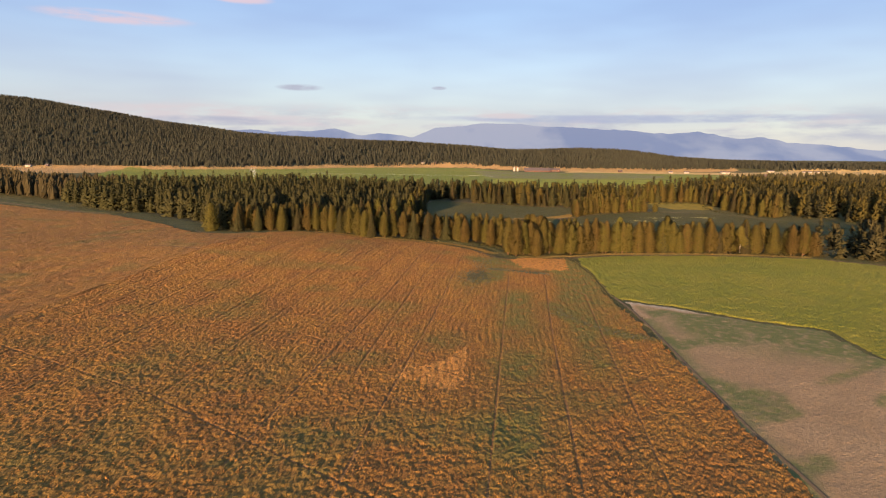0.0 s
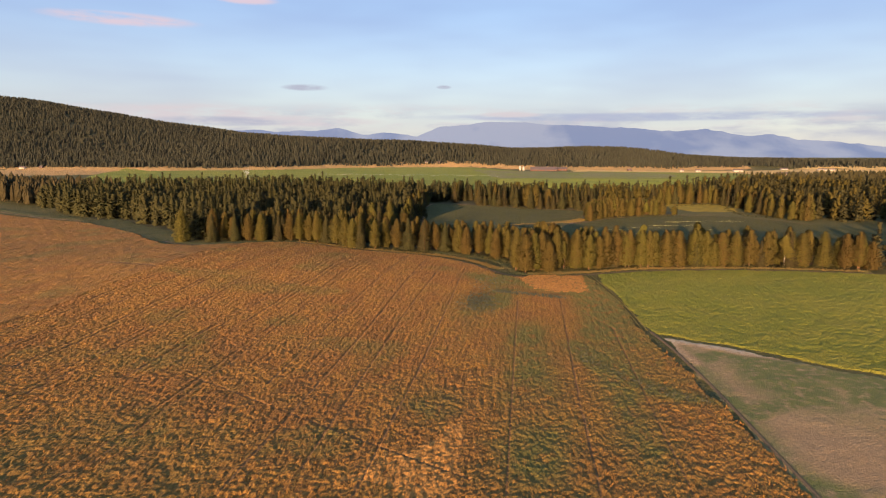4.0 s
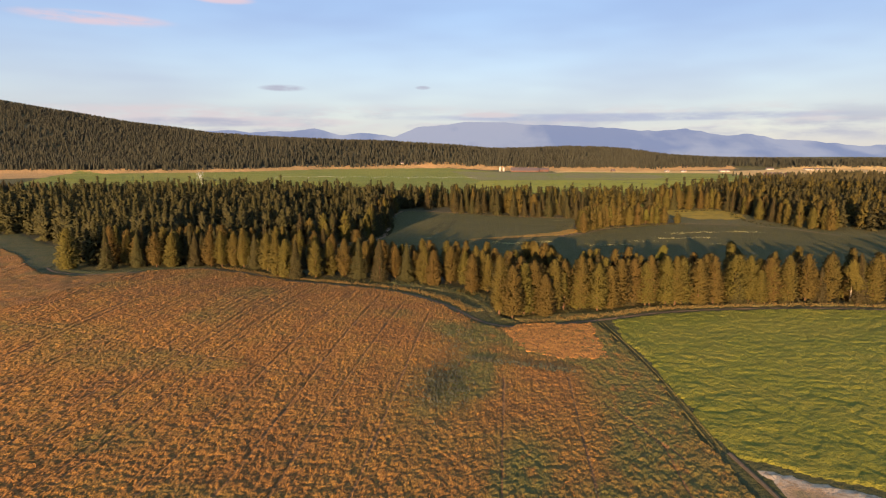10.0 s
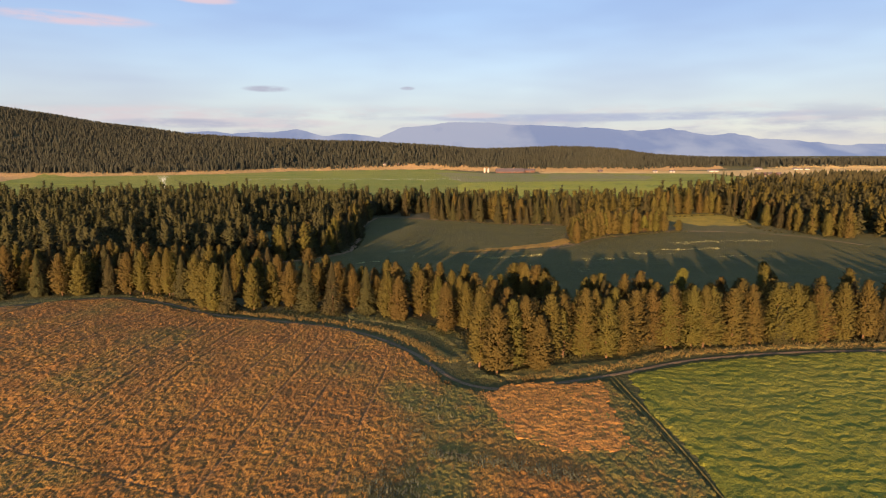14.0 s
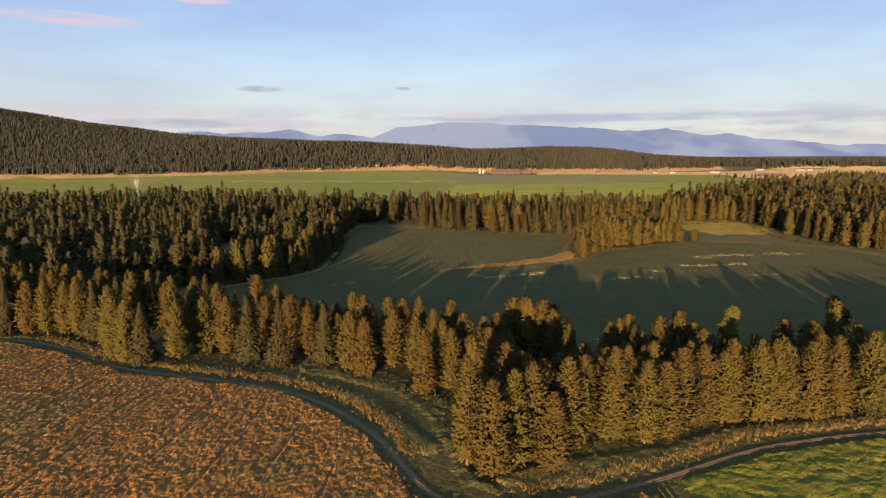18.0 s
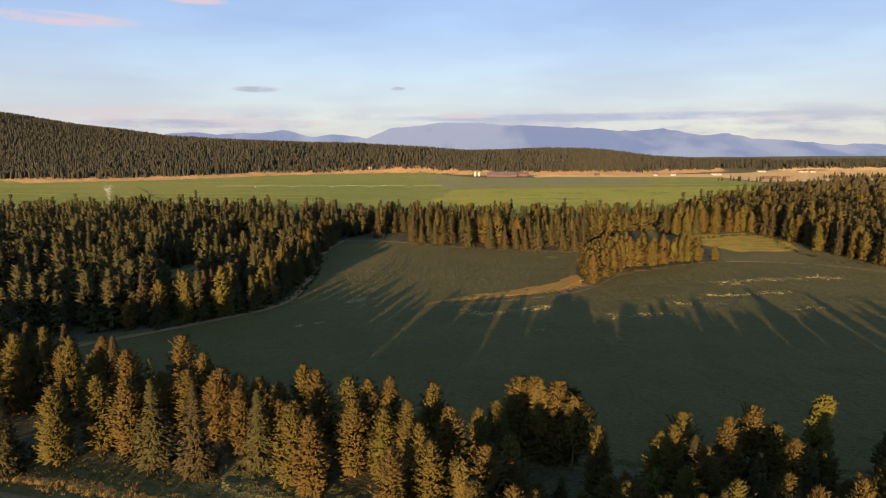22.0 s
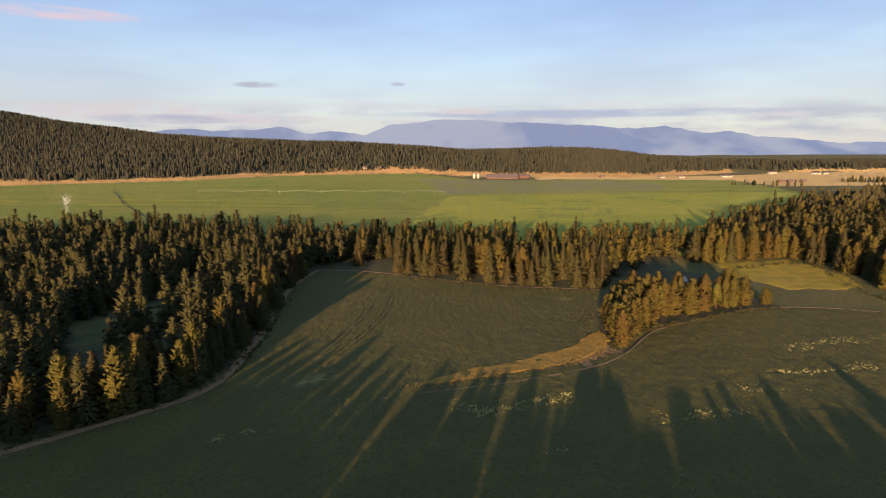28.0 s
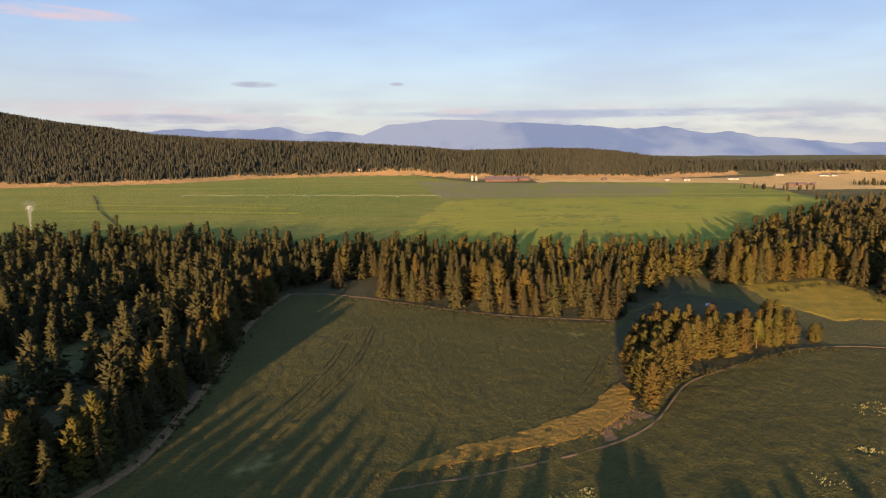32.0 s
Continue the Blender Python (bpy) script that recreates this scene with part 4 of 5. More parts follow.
# trees between the barley and the dark field
for model, x, y, s in ((("spruce", 0), -55.5, 323, 0.95), (("spruce", 2), -47.5, 321, 0.88), (("pine", 0), -61.5, 326, 0.92), (("pine", 2), -68, 328, 1.0), (("spruce", 1), -38, 323.5, 1.0), (("pine", 3), -31, 319, 0.85), (("pine", 2), -27.5, 317, 0.95),
                       (("spruce", 1), -77, 317, 1.0), (("pine", 3), -85, 320, 0.9), (("pine", 2), -81, 318, 1.05), (("pine", 0), -71, 321, 0.9), (("pine", 2), -172, 328, 1.2), (("spruce", 0), -156, 328, 0.9), (("spruce", 1), -147, 334, 1.0), (("pine", 0), -140, 335, 0.9), (("pine", 2), -133, 335, 1.0), (("spruce", 1), -125, 337.5, 0.95), (("pine", 3), -119, 338, 0.88), (("spruce", 1), -99, 334, 1.0), (("pine", 0), -93, 331, 0.95), (("pine", 1), -114, 337, 0.85), (("pine", 0), -109, 338, 0.92), (("pine", 3), -104, 337, 0.9),
                       (("pine", 3), -62, 347, 0.98), (("pine", 0), -54, 339, 0.95), (("pine", 2), -49, 335, 0.98), (("pine", 1), -85, 346, 0.88), (("pine", 0), -80, 349, 0.92), (("spruce", 1), -96, 360, 1.0), (("spruce", 1), -74, 350, 0.55),
                       (("pine", 2), -34, 336, 1.05), (("pine", 0), -31, 334, 0.9), (("pine", 3), -24, 329, 0.92), (("pine", 0), -20.5, 328, 0.95), (("pine", 1), -17, 329, 0.88), (("pine", 3), -9.5, 326, 0.95), (("pine", 2), -6.5, 320, 1.02),
                       (("pine", 0), -10.5, 313, 0.9), (("pine", 1), -13, 320, 0.85), (("pine", 3), -13.5, 306, 0.85), (("pine", 0), -8.5, 309, 0.85), (("pine", 2), -17, 322, 0.9), (("pine", 3), -22, 322, 0.85),
                       (("pine", 2), 5, 331, 1.1), (("poplar", 0), 8.5, 330, 1.0), (("pine", 2), 11.5, 330, 1.08), (("poplar", 0), 13.5, 327, 0.92), (("pine", 1), 16, 318, 0.72), (("poplar", 1), 3, 314, 0.95), (("pine", 0), -43, 328, 0.8), (("pine", 2), -41.5, 334, 0.9), (("pine", 3), -37, 331, 0.78), (("pine", 0), -45, 333, 0.85), (("pine", 1), -2, 322, 0.75), (("pine", 3), 1, 326, 0.78)):
    plant(NEAR, model, x, y, s, (x * 53) % 360, "trees between the barley and the dark crop")
grow(NEAR, stand(((-166, 336), (-150, 338), (-128, 342), (-108, 336), (-92, 332), (-92, 352), (-110, 366), (-150, 372), (-166, 356)), 6.0, 13, 0.2, 18), (("pine", 4), ("spruce", 2)), 14,
     "trees between the barley and the dark crop", 0.75, 1.02)
grow(NEAR, stand(((-106, 344), (-70, 335), (-44, 329), (-22, 324), (-22, 331), (-44, 336), (-70, 343), (-106, 356)), 5.2, 17, 0.1, 10), (("pine", 4), ("spruce", 2), ("poplar", 1)), 18,
     "trees between the barley and the dark crop", 0.6, 0.92)
# edges of the further woods, tree by tree
grow(MIDT, stand(((-112, 400), (-101, 406), (-88, 421), (-77, 434), (-73, 455), (-74, 481), (-79, 508), (-86, 541), (-88, 573), (-87, 592), (-96, 592), (-98, 575), (-97, 541), (-90, 508), (-86, 481), (-86, 456), (-91, 442), (-104, 424)), 5.4, 21, 0.12, 14),
     (("pine", 3), ("spruce", 5)), 22, "long wood beside the dark crop", 0.65, 1.12)
for model, x, y, s in ((("spruce", 2), -66, 611, 1.0), (("spruce", 1), -58, 635, 0.95), (("spruce", 1), -53, 637, 0.9), (("spruce", 0), -42, 594, 1.02), (("spruce", 1), -37, 592, 0.85), (("spruce", 1), -28.5, 589, 0.95),
                       (("spruce", 2), -24, 588, 1.0), (("spruce", 0), -9, 580, 1.08), (("spruce", 0), 3.5, 575, 1.05), (("spruce", 1), 11.5, 572.5, 0.95), (("spruce", 1), 18, 571, 0.8), (("spruce", 1), 22.5, 570, 0.85), (("spruce", 0), 29.5, 568.5, 1.05), (("spruce", 0), 42.5, 567, 0.98), (("spruce", 1), 49, 566, 1.0), (("spruce", 2), 54, 568, 0.9)):
    plant(MIDT, model, x, y, s, (x * 67) % 360, "row of conifers behind the dark crop")
grow(MIDT, stand(((-42, 602), (-12, 590), (14, 580), (56, 574), (60, 592), (30, 598), (-10, 608), (-46, 622)), 6.4, 31, 0.15, 12), (("spruce", 7), ("pine", 3)), 32, "row of conifers behind the dark crop", 0.8, 1.2)
grow(MIDT, stand(((39, 486), (45, 483), (54, 499), (64, 512), (86, 527), (107, 538), (104, 545), (84, 538), (66, 529), (60, 537), (52, 532), (43, 510)), 4.3, 41, 0.0, 9), (("pine", 6), ("poplar", 1)), 42, "curved clump on the field bank", 0.7, 0.92, 1.1)
grow(MIDT, stand(((114, 628), (124, 627), (150, 634), (169, 640), (178, 622), (181, 600), (178, 570), (182, 540), (190, 520), (202, 506), (210, 518), (194, 540), (192, 566), (194, 610), (186, 652), (150, 650), (114, 640)), 6.2, 51, 0.05, 16),
     (("spruce", 3), ("pine", 4)), 52, "wood round the yellow meadow", 0.8, 1.3)
plant(MIDT, ("pine", 2), 114.5, 540.5, 0.5, 40, "bank bushes", "round olive bush at the end of the clump", 1.7)
for kinds in (NEAR, MIDT):                      # models that no place used
    for obs in kinds.values():
        for ob in obs:
            if ob not in FIRST:
                plant(kinds, next((k, i) for k, v in kinds.items() for i, o in enumerate(v) if o is ob), -178 + 3 * len(FIRST), 372 + 5 * len(FIRST), 1, 0, "long wood beside the dark crop")


# ---- joined woods ----
def crown_models(n, fine):
    """Plain arrays of vertices and faces for trees that stand deep in a wood."""
    res = []
    for i, (kind, h, r, cl) in enumerate((("spruce", 17, 3.3, 1.0), ("pine", 16.5, 3.3, 2.0), ("spruce", 14.5, 3.1, 1.0), ("spruce", 18.5, 3.5, 1.5), ("pine", 15, 3.4, 1.5))):
        rng = np.random.default_rng(90 + i)
        V, F = conifer_crown(h, cl, r, *n, rng, kind == "spruce", fine)
        res.append((kind, V, F))
    return res


DEEP, DEEP_FINE = crown_models((32, 3), 1.3), crown_models((48, 4), 1.02)


def deep_wood(name, places, label, seed, lo=0.75, hi=1.1, models=DEEP, other=M_SHADETREE):
    rng = np.random.default_rng(seed)
    n = len(places)
    pick = rng.integers(0, len(models), n)
    VV, FF, MI, CC, o = [], [], [], [], 0
    for i, (kind, V, F) in enumerate(models):
        p = places[pick == i]
        k = len(p)
        if not k:
            continue
        s, a = rng.uniform(lo, hi, k), rng.uniform(0, 6.28, k)
        x = (V[None, :, 0] * np.cos(a)[:, None] - V[None, :, 1] * np.sin(a)[:, None]) * s[:, None] + p[:, 0:1]
        y = (V[None, :, 0] * np.sin(a)[:, None] + V[None, :, 1] * np.cos(a)[:, None]) * s[:, None] + p[:, 1:2]
        z = V[None, :, 2] * s[:, None] + height(p[:, 0], p[:, 1])[:, None]
        VV.append(np.stack([x, y, z], -1).reshape(-1, 3))
        CC.append(np.stack([np.broadcast_to(p[:, 0:1], x.shape), np.broadcast_to(p[:, 1:2], x.shape), z - 0.6], -1).reshape(-1, 3))
        FF.append((F[None] + o + len(V) * np.arange(k)[:, None, None]).reshape(-1, 3))
        MI.append(np.full(k * len(F), 0 if kind == "spruce" else 1))
        o += k * len(V)
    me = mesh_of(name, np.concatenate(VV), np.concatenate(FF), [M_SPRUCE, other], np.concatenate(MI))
    ob = new(name, leafy(me, np.concatenate(CC)))
    return tagged(ob, label, "woodland", kind="stuff")


BIG_GLADE = ((-160, 655), (-150, 690), (-125, 688), (-118, 658))
NOTCH = ((-300, 416), (-251, 372), (-215, 344), (-180, 318), (-182, 340), (-196, 368), (-222, 388), (-250, 410), (-285, 440))
CLEARING = ((-150, 497), (-132, 470), (-122, 462), (-119, 475), (-118, 491), (-117, 514), (-118, 526), (-123, 545), (-131, 567), (-134, 550), (-137, 532), (-140, 513))
OPENING = ((-90, 592), (-66, 599), (-46, 592), (-48, 620), (-58, 628), (-72, 620), (-86, 606))


def less(places, poly):
    return places[~inside(poly, places[:, 0], places[:, 1])]


west = stand(((-420, 520), (-330, 452), (-262, 412), (-200, 374), (-186, 352), (-178, 334), (-166, 334), (-150, 372), (-114, 400), (-104, 426), (-92, 444), (-87, 457), (-87, 481), (-91, 508), (-96, 541), (-93, 576), (-82, 606), (-60, 612), (-80, 660), (-130, 700), (-200, 700), (-420, 640)), 5.6, 23, 0.30, 17)

west = less(less(less(less(west, CLEARING), BIG_GLADE), NOTCH), OPENING)
close = west[:, 0] > -215
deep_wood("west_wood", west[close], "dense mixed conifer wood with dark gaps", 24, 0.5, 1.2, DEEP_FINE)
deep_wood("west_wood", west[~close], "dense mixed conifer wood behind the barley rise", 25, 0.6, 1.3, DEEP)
row = less(stand(((-90, 640), (-48, 618), (-8, 606), (32, 598), (62, 590), (78, 600), (90, 628), (112, 662), (60, 674), (0, 678), (-50, 688), (-90, 676)), 6.8, 33, 0.16, 12), OPENING)
row = np.concatenate([row, stand(((66, 636), (132, 646), (136, 670), (66, 670)), 6.5, 35)])
deep_wood("conifer_belt", row, "belt of tall conifers before the irrigated field", 34, 0.72, 1.12, DEEP_FINE, M_PINE)
east1 = stand(((120, 646), (150, 652), (190, 656), (198, 610), (196, 566), (198, 540), (214, 520), (236, 500), (250, 470), (250, 400), (320, 380), (440, 520), (430, 700), (340, 840), (280, 862), (200, 775), (145, 690)), 8.2, 53, 0.18, 30)
deep_wood("meadow_wood", east1, "tall conifer wood round the yellow meadow", 54, 0.85, 1.3, DEEP, M_PINE)
south = stand(((134, 316), (142, 308), (190, 278), (300, 246), (340, 370), (250, 396), (240, 380), (175, 335)), 7.6, 55, 0.15, 20)
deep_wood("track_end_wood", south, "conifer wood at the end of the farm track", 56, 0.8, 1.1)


# ---- far woods ----
def far_wood(name, places, sizes, label, seed, mat, tiers=3, sides=6):
    """Many far conifers in one mesh: full ragged crowns with a waist and a blunt tip."""
    rng = np.random.default_rng(seed)
    n = len(places)
    x, y, h = places[:, 0], places[:, 1], sizes
    z0 = height(x, y) - 0.3
    r = h * rng.uniform(0.16, 0.25, n)
    levels = np.linspace(0.10, 0.80, tiers)
    V = []
    for t, lo in enumerate(levels):
        rad = r * np.interp(lo, (0.1, 0.3, 0.8), (0.75, 1.0, 0.46))
        ang = rng.uniform(0, 6.28, (n, 1)) * 0.3 + np.arange(sides) * 2 * np.pi / sides + t * 0.5
        rr = rad[:, None] * rng.uniform(0.6, 1.3, (n, sides))
        V.append(np.stack([x[:, None] + rr * np.cos(ang), y[:, None] + rr * np.sin(ang), (z0 + h * lo)[:, None] + rng.uniform(-0.06, 0.06, (n, sides)) * h[:, None]], -1))
    lean = rng.normal(0, 0.02, (n, 2)) * h[:, None]
    V.append(np.stack([x + lean[:, 0], y + lean[:, 1], z0 + h], -1)[:, None])
    w = tiers * sides + 1
    b, k = np.arange(n)[:, None] * w, np.arange(sides)
    F = []
    for t in range(tiers - 1):
        a, c = b + t * sides + k, b + t * sides + (k + 1) % sides
        F += [np.stack([a, c, c + sides], -1).reshape(-1, 3), np.stack([a, c + sides, a + sides], -1).reshape(-1, 3)]
    a, c = b + (tiers - 1) * sides + k, b + (tiers - 1) * sides + (k + 1) % sides
    F.append(np.stack([a, c, np.broadcast_to(b + w - 1, a.shape)], -1).reshape(-1, 3))
    ob = new(name, mesh_of(name, np.concatenate(V, 1).reshape(-1, 3), np.concatenate(F), [mat]))
    return tagged(ob, label, "woodland", kind="stuff")


def hill_wood():
    rng = np.random.default_rng(61)
    n = 92000
    x = rng.uniform(-2300, 2300, n)
    y = 1180 + (rng.uniform(0, 1, n) ** 1.15) * 1150
    foot = np.interp(x, FOOT_X, FOOT_Y)
    ok = (y > foot + 6 + 45 * vnoise(x, y, 70, 3)) & ((vnoise(x, y, 34, 9) > 0.10)) & (np.abs(x) < 0.95 * y + 40)
    ok &= ~((x > 90) & (x < 2400) & (y < 1600 + np.clip((x - 450) * 0.7, 0, 260)))
    p = np.stack([x[ok], y[ok]], 1)
    far_wood("hillside_wood", p, rng.uniform(9, 16, len(p)), "dense dark conifer wood over the low hills", 62, M_HAZETREE, 2, 5)


hill_wood()
east = stand(((330, 905), (230, 785), (255, 775), (335, 805), (435, 700), (445, 520), (330, 376), (345, 240), (620, 240), (900, 700), (900, 1000), (560, 1000), (440, 1010)), 8.0, 71, 0.2, 30)
far_wood("east_wood", east, np.random.default_rng(72).uniform(14, 24, len(east)), "dense conifer wood stretching east", 73, M_SHADETREE, 3, 6)
farwest = stand(((-420, 645), (-420, 520), (-640, 610), (-900, 760), (-900, 900), (-600, 700)), 8.0, 74, 0.2, 30)
far_wood("far_west_wood", farwest, np.random.default_rng(75).uniform(14, 22, len(farwest)), "dense conifer wood stretching west", 76, M_SHADETREE, 3, 6)
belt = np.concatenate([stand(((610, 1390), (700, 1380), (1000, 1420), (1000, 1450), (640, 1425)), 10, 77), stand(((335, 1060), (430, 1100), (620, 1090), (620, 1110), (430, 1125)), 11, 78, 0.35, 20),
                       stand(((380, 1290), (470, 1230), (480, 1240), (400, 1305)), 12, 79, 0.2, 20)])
far_wood("shelterbelt", belt, np.random.default_rng(80).uniform(6, 13, len(belt)), "dark shelterbelt of trees in the dry fields", 81, M_SHADETREE, 3, 6)


# ---- mountains ----
def build_mountains():
    m = bpy.data.materials.new("hazy_blue_mountain")
    m.use_nodes = True
    N, L = m.node_tree.nodes, m.node_tree.links
    bsdf = N["Principled BSDF"]
    tc, n1 = N.new("ShaderNodeTexCoord"), N.new("ShaderNodeTexNoise")
    n1.inputs["Scale"].default_value, n1.inputs["Detail"].default_value = 0.0021, 6.0
    L.new(tc.outputs["Object"], n1.inputs["Vector"])
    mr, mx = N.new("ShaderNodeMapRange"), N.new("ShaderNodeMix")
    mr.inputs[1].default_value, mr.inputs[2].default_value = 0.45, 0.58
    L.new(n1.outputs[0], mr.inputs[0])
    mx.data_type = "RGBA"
    mx.inputs[6].default_value, mx.inputs[7].default_value = (*MOUNT_HAZE[0], 1), (*MOUNT_HAZE[1], 1)
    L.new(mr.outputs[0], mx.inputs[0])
    # the slopes emit their blue-grey haze, as no air scatters light here
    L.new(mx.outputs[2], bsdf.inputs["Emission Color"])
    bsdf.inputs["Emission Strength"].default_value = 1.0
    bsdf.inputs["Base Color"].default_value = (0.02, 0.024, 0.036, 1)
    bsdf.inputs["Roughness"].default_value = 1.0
    AZ = (-46, -36, -31, -27, -24.5, -21.8, -17.5, -15.2, -12.6, -10.2, -8.1, -5.7, -3.2, 0.5, 3.5, 5.7, 7.1, 9.5, 11, 13.2, 15.6, 18.5, 20.8, 22.5, 25.2, 28.5, 36, 46)
    EL = (0.9, 1.1, 1.4, 1.38, 1.62, 1.5, 1.86, 1.33, 1.45, 1.12, 2.05, 2.3, 2.5, 2.38, 2.22, 2.18, 2.1, 1.95, 1.82, 1.6, 1.82, 1.3, 1.28, 0.85, 0.74, 0.42, 0.3, 0.3)
    az = np.linspace(-46, 46, 420)
    el = np.interp(az, AZ, EL) + 0.16 * (vnoise(az, 0 * az, 1.9, 2) - 0.5) + 0.10 * (vnoise(az, 0 * az, 0.7, 4) - 0.5) + 0.04 * (vnoise(az, 0 * az, 0.3, 9) - 0.5)
    rows = 9
    V = []
    for j in range(rows):
        k = j / (rows - 1)
        y = 4690 - 420 * (1 - k) ** 1.2 + 90 * (vnoise(az, 0 * az + j, 2.5, 6) - 0.5) * (1 - k)
        x = (4690 - 170) * np.tan(np.radians(az))
        d = (4690 - 170) / np.cos(np.radians(az))
        z = 48 + d * np.tan(np.radians(el))
        V.append(np.stack([x, y, -40 + (z + 40) * k], 1))
    w = len(az)
    i, j = np.meshgrid(np.arange(w - 1), np.arange(rows - 1))
    q = (j * w + i).ravel()
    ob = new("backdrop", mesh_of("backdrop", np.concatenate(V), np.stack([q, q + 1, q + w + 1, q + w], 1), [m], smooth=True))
    tagged(ob, "hazy blue mountain range under low cloud", "mountains", kind="structure")


# glow colours of the haze: darker slopes, paler mist patches
MOUNT_HAZE = ((0.048, 0.071, 0.128), (0.094, 0.110, 0.152))
build_mountains()

# ---- forest floor, shrubs and weeds ----
for name, poly in (("grove_floor", ((-6, 276), (10, 283), (30, 293), (60, 301), (100, 306), (140, 304), (140, 330), (100, 329), (50, 327), (0, 329), (-30, 337), (-60, 349), (-92, 358), (-130, 372), (-165, 352), (-128, 342), (-104, 332), (-80, 322), (-45, 318), (-14, 308), (-8, 294))),
                   ("wood_floor", ((-420, 525), (-262, 403), (-166, 358), (-128, 378), (-100, 404), (-87, 420), (-76, 433), (-72, 455), (-73, 481), (-78, 508), (-83, 541), (-77, 573), (-64, 598), (-44, 585), (-14, 575), (12, 562), (50, 556), (60, 575), (96, 612), (116, 660), (60, 672), (-90, 676), (-420, 650))),
                   ("bank_floor", ((38, 485), (43, 479), (54, 498), (68, 507), (103, 528), (116, 532), (118, 545), (112, 600), (90, 610), (60, 575), (50, 554), (42, 530)))):
    draped(name, poly, 1.6, 0.12, ((3.0, 0.12),), [M_FOREST_FLOOR], "dark needle-strewn floor under the conifers", "forest floor", 1.2, lift=0.02)


def tufts(name, places, sizes, mat, label, category, seed, lean=0.5, blades=5, slim=0.09):
    """Tufts of stiff stems or shrubs, all in one mesh: sprays that fan out from each root."""
    rng = np.random.default_rng(seed)
    n = len(places)
    c = np.repeat(np.stack([places[:, 0], places[:, 1], height(places[:, 0], places[:, 1])], 1), blades, 0)
    s = np.repeat(sizes, blades)
    way = np.stack([rng.normal(0, lean, n * blades), rng.normal(0, lean, n * blades), np.ones(n * blades)], 1)
    way /= np.linalg.norm(way, axis=1)[:, None]
    V, F = clumps(c + way * (s * 0.45)[:, None], way, np.stack([s * 0.6, s * slim, s * slim], 1), rng)
    return tagged(new(name, mesh_of(name, V, F, [mat])), label, category, kind="stuff")


def shrubs(name, places, sizes, mat, label, category, seed, n=22):
    """Low leafy bushes, all in one mesh: small clumps over an uneven dome."""
    rng = np.random.default_rng(seed)
    m = len(places)
    root = np.repeat(np.stack([places[:, 0], places[:, 1], height(places[:, 0], places[:, 1])], 1), n, 0)
    s = np.repeat(sizes, n)
    d = rng.normal(0, 1, (m * n, 3))
    d[:, 2] = np.abs(d[:, 2])
    d /= np.linalg.norm(d, axis=1)[:, None]
    c = root + d * (s * rng.uniform(0.35, 0.95, m * n))[:, None] * np.array((0.62, 0.62, 0.8))
    k = s * rng.uniform(0.10, 0.22, m * n)
    V, F = clumps(c, d + np.array((0, 0, 0.5)), np.stack([k, k * 0.7, k * 0.6], 1), rng)
    return tagged(new(name, mesh_of(name, V, F, [mat])), label, category, kind="stuff")


def along(line, n, spread, seed):
    rng = np.random.default_rng(seed)
    P = np.array(line, float)
    d = np.concatenate([[0], np.cumsum(np.linalg.norm(np.diff(P, axis=0), axis=1))])
    t = rng.uniform(0, d[-1], n)
    return np.stack([np.interp(t, d, P[:, 0]), np.interp(t, d, P[:, 1])], 1) + rng.normal(0, spread, (n, 2))


M_WEED = material("bluish_weeds", ((0.092, 0.092, 0.066), (0.075, 0.078, 0.056), (0.12, 0.115, 0.08)), (2.0, 0.3), bump=0.4, bump_size=0.1, tree=True)
M_SHRUB = material("shrub_leaves", ((0.05, 0.046, 0.017), (0.038, 0.037, 0.015), (0.066, 0.055, 0.018)), (2.0, 0.3), bump=0.4, bump_size=0.1, tree=True)
M_DRYSTEM = material("dry_stems", ((0.21, 0.15, 0.05), (0.17, 0.125, 0.042), (0.13, 0.105, 0.036)), (2.0, 0.3), bump=0.4, bump_size=0.1, tree=True)
rng = np.random.default_rng(5)
p = np.concatenate([np.stack([rng.normal(-14.5, 2.7, 420), rng.normal(221, 5.5, 420)], 1), np.stack([rng.normal(-13, 3.0, 70), rng.normal(246, 7, 70)], 1), along(((-11, 236.5), (-4, 235), (4, 233), (11, 231)), 330, 0.8, 6)])
tufts("weed_thicket", p, rng.uniform(0.7, 1.2, len(p)), M_WEED, "thicket of bluish-green tall weeds in the barley", "weeds", 7)
p = along(((11.3, 183), (13.8, 172), (20.6, 161.5), (28.5, 155), (34.4, 154)), 700, 1.1, 8)
tufts("weed_strip", p, rng.uniform(0.35, 0.9, len(p)), M_WEED, "green weeds along a damp furrow in the barley", "weeds", 9)
p = np.concatenate([along(((-112, 333), (-106, 331), (-84, 318), (-62, 314), (-43, 311), (-30, 304), (-20, 294), (-12, 281)), 1500, 1.2, 10), along(((2, 269), (14, 276), (26, 282), (44, 293), (74, 301.5), (100, 304.5), (136, 303.5)), 1100, 1.0, 11),
                    along(((-22, 440), (-8, 449), (8, 457), (25, 467), (39, 479)), 900, 1.7, 12)])
tufts("tall_dry_grass", p, rng.uniform(0.4, 0.8, len(p)), M_DRYSTEM, "tall dry yellow grass tufts along the verges", "grass", 13)
p = np.concatenate([stand(((-44, 317), (-30, 313), (-18, 304), (-10, 290), (-5, 274), (-3, 280), (-8, 302), (-14, 312), (-30, 323)), 1.5, 14), along(((-100, 330), (-84, 322), (-60, 319), (-44, 317)), 120, 1.6, 15)])
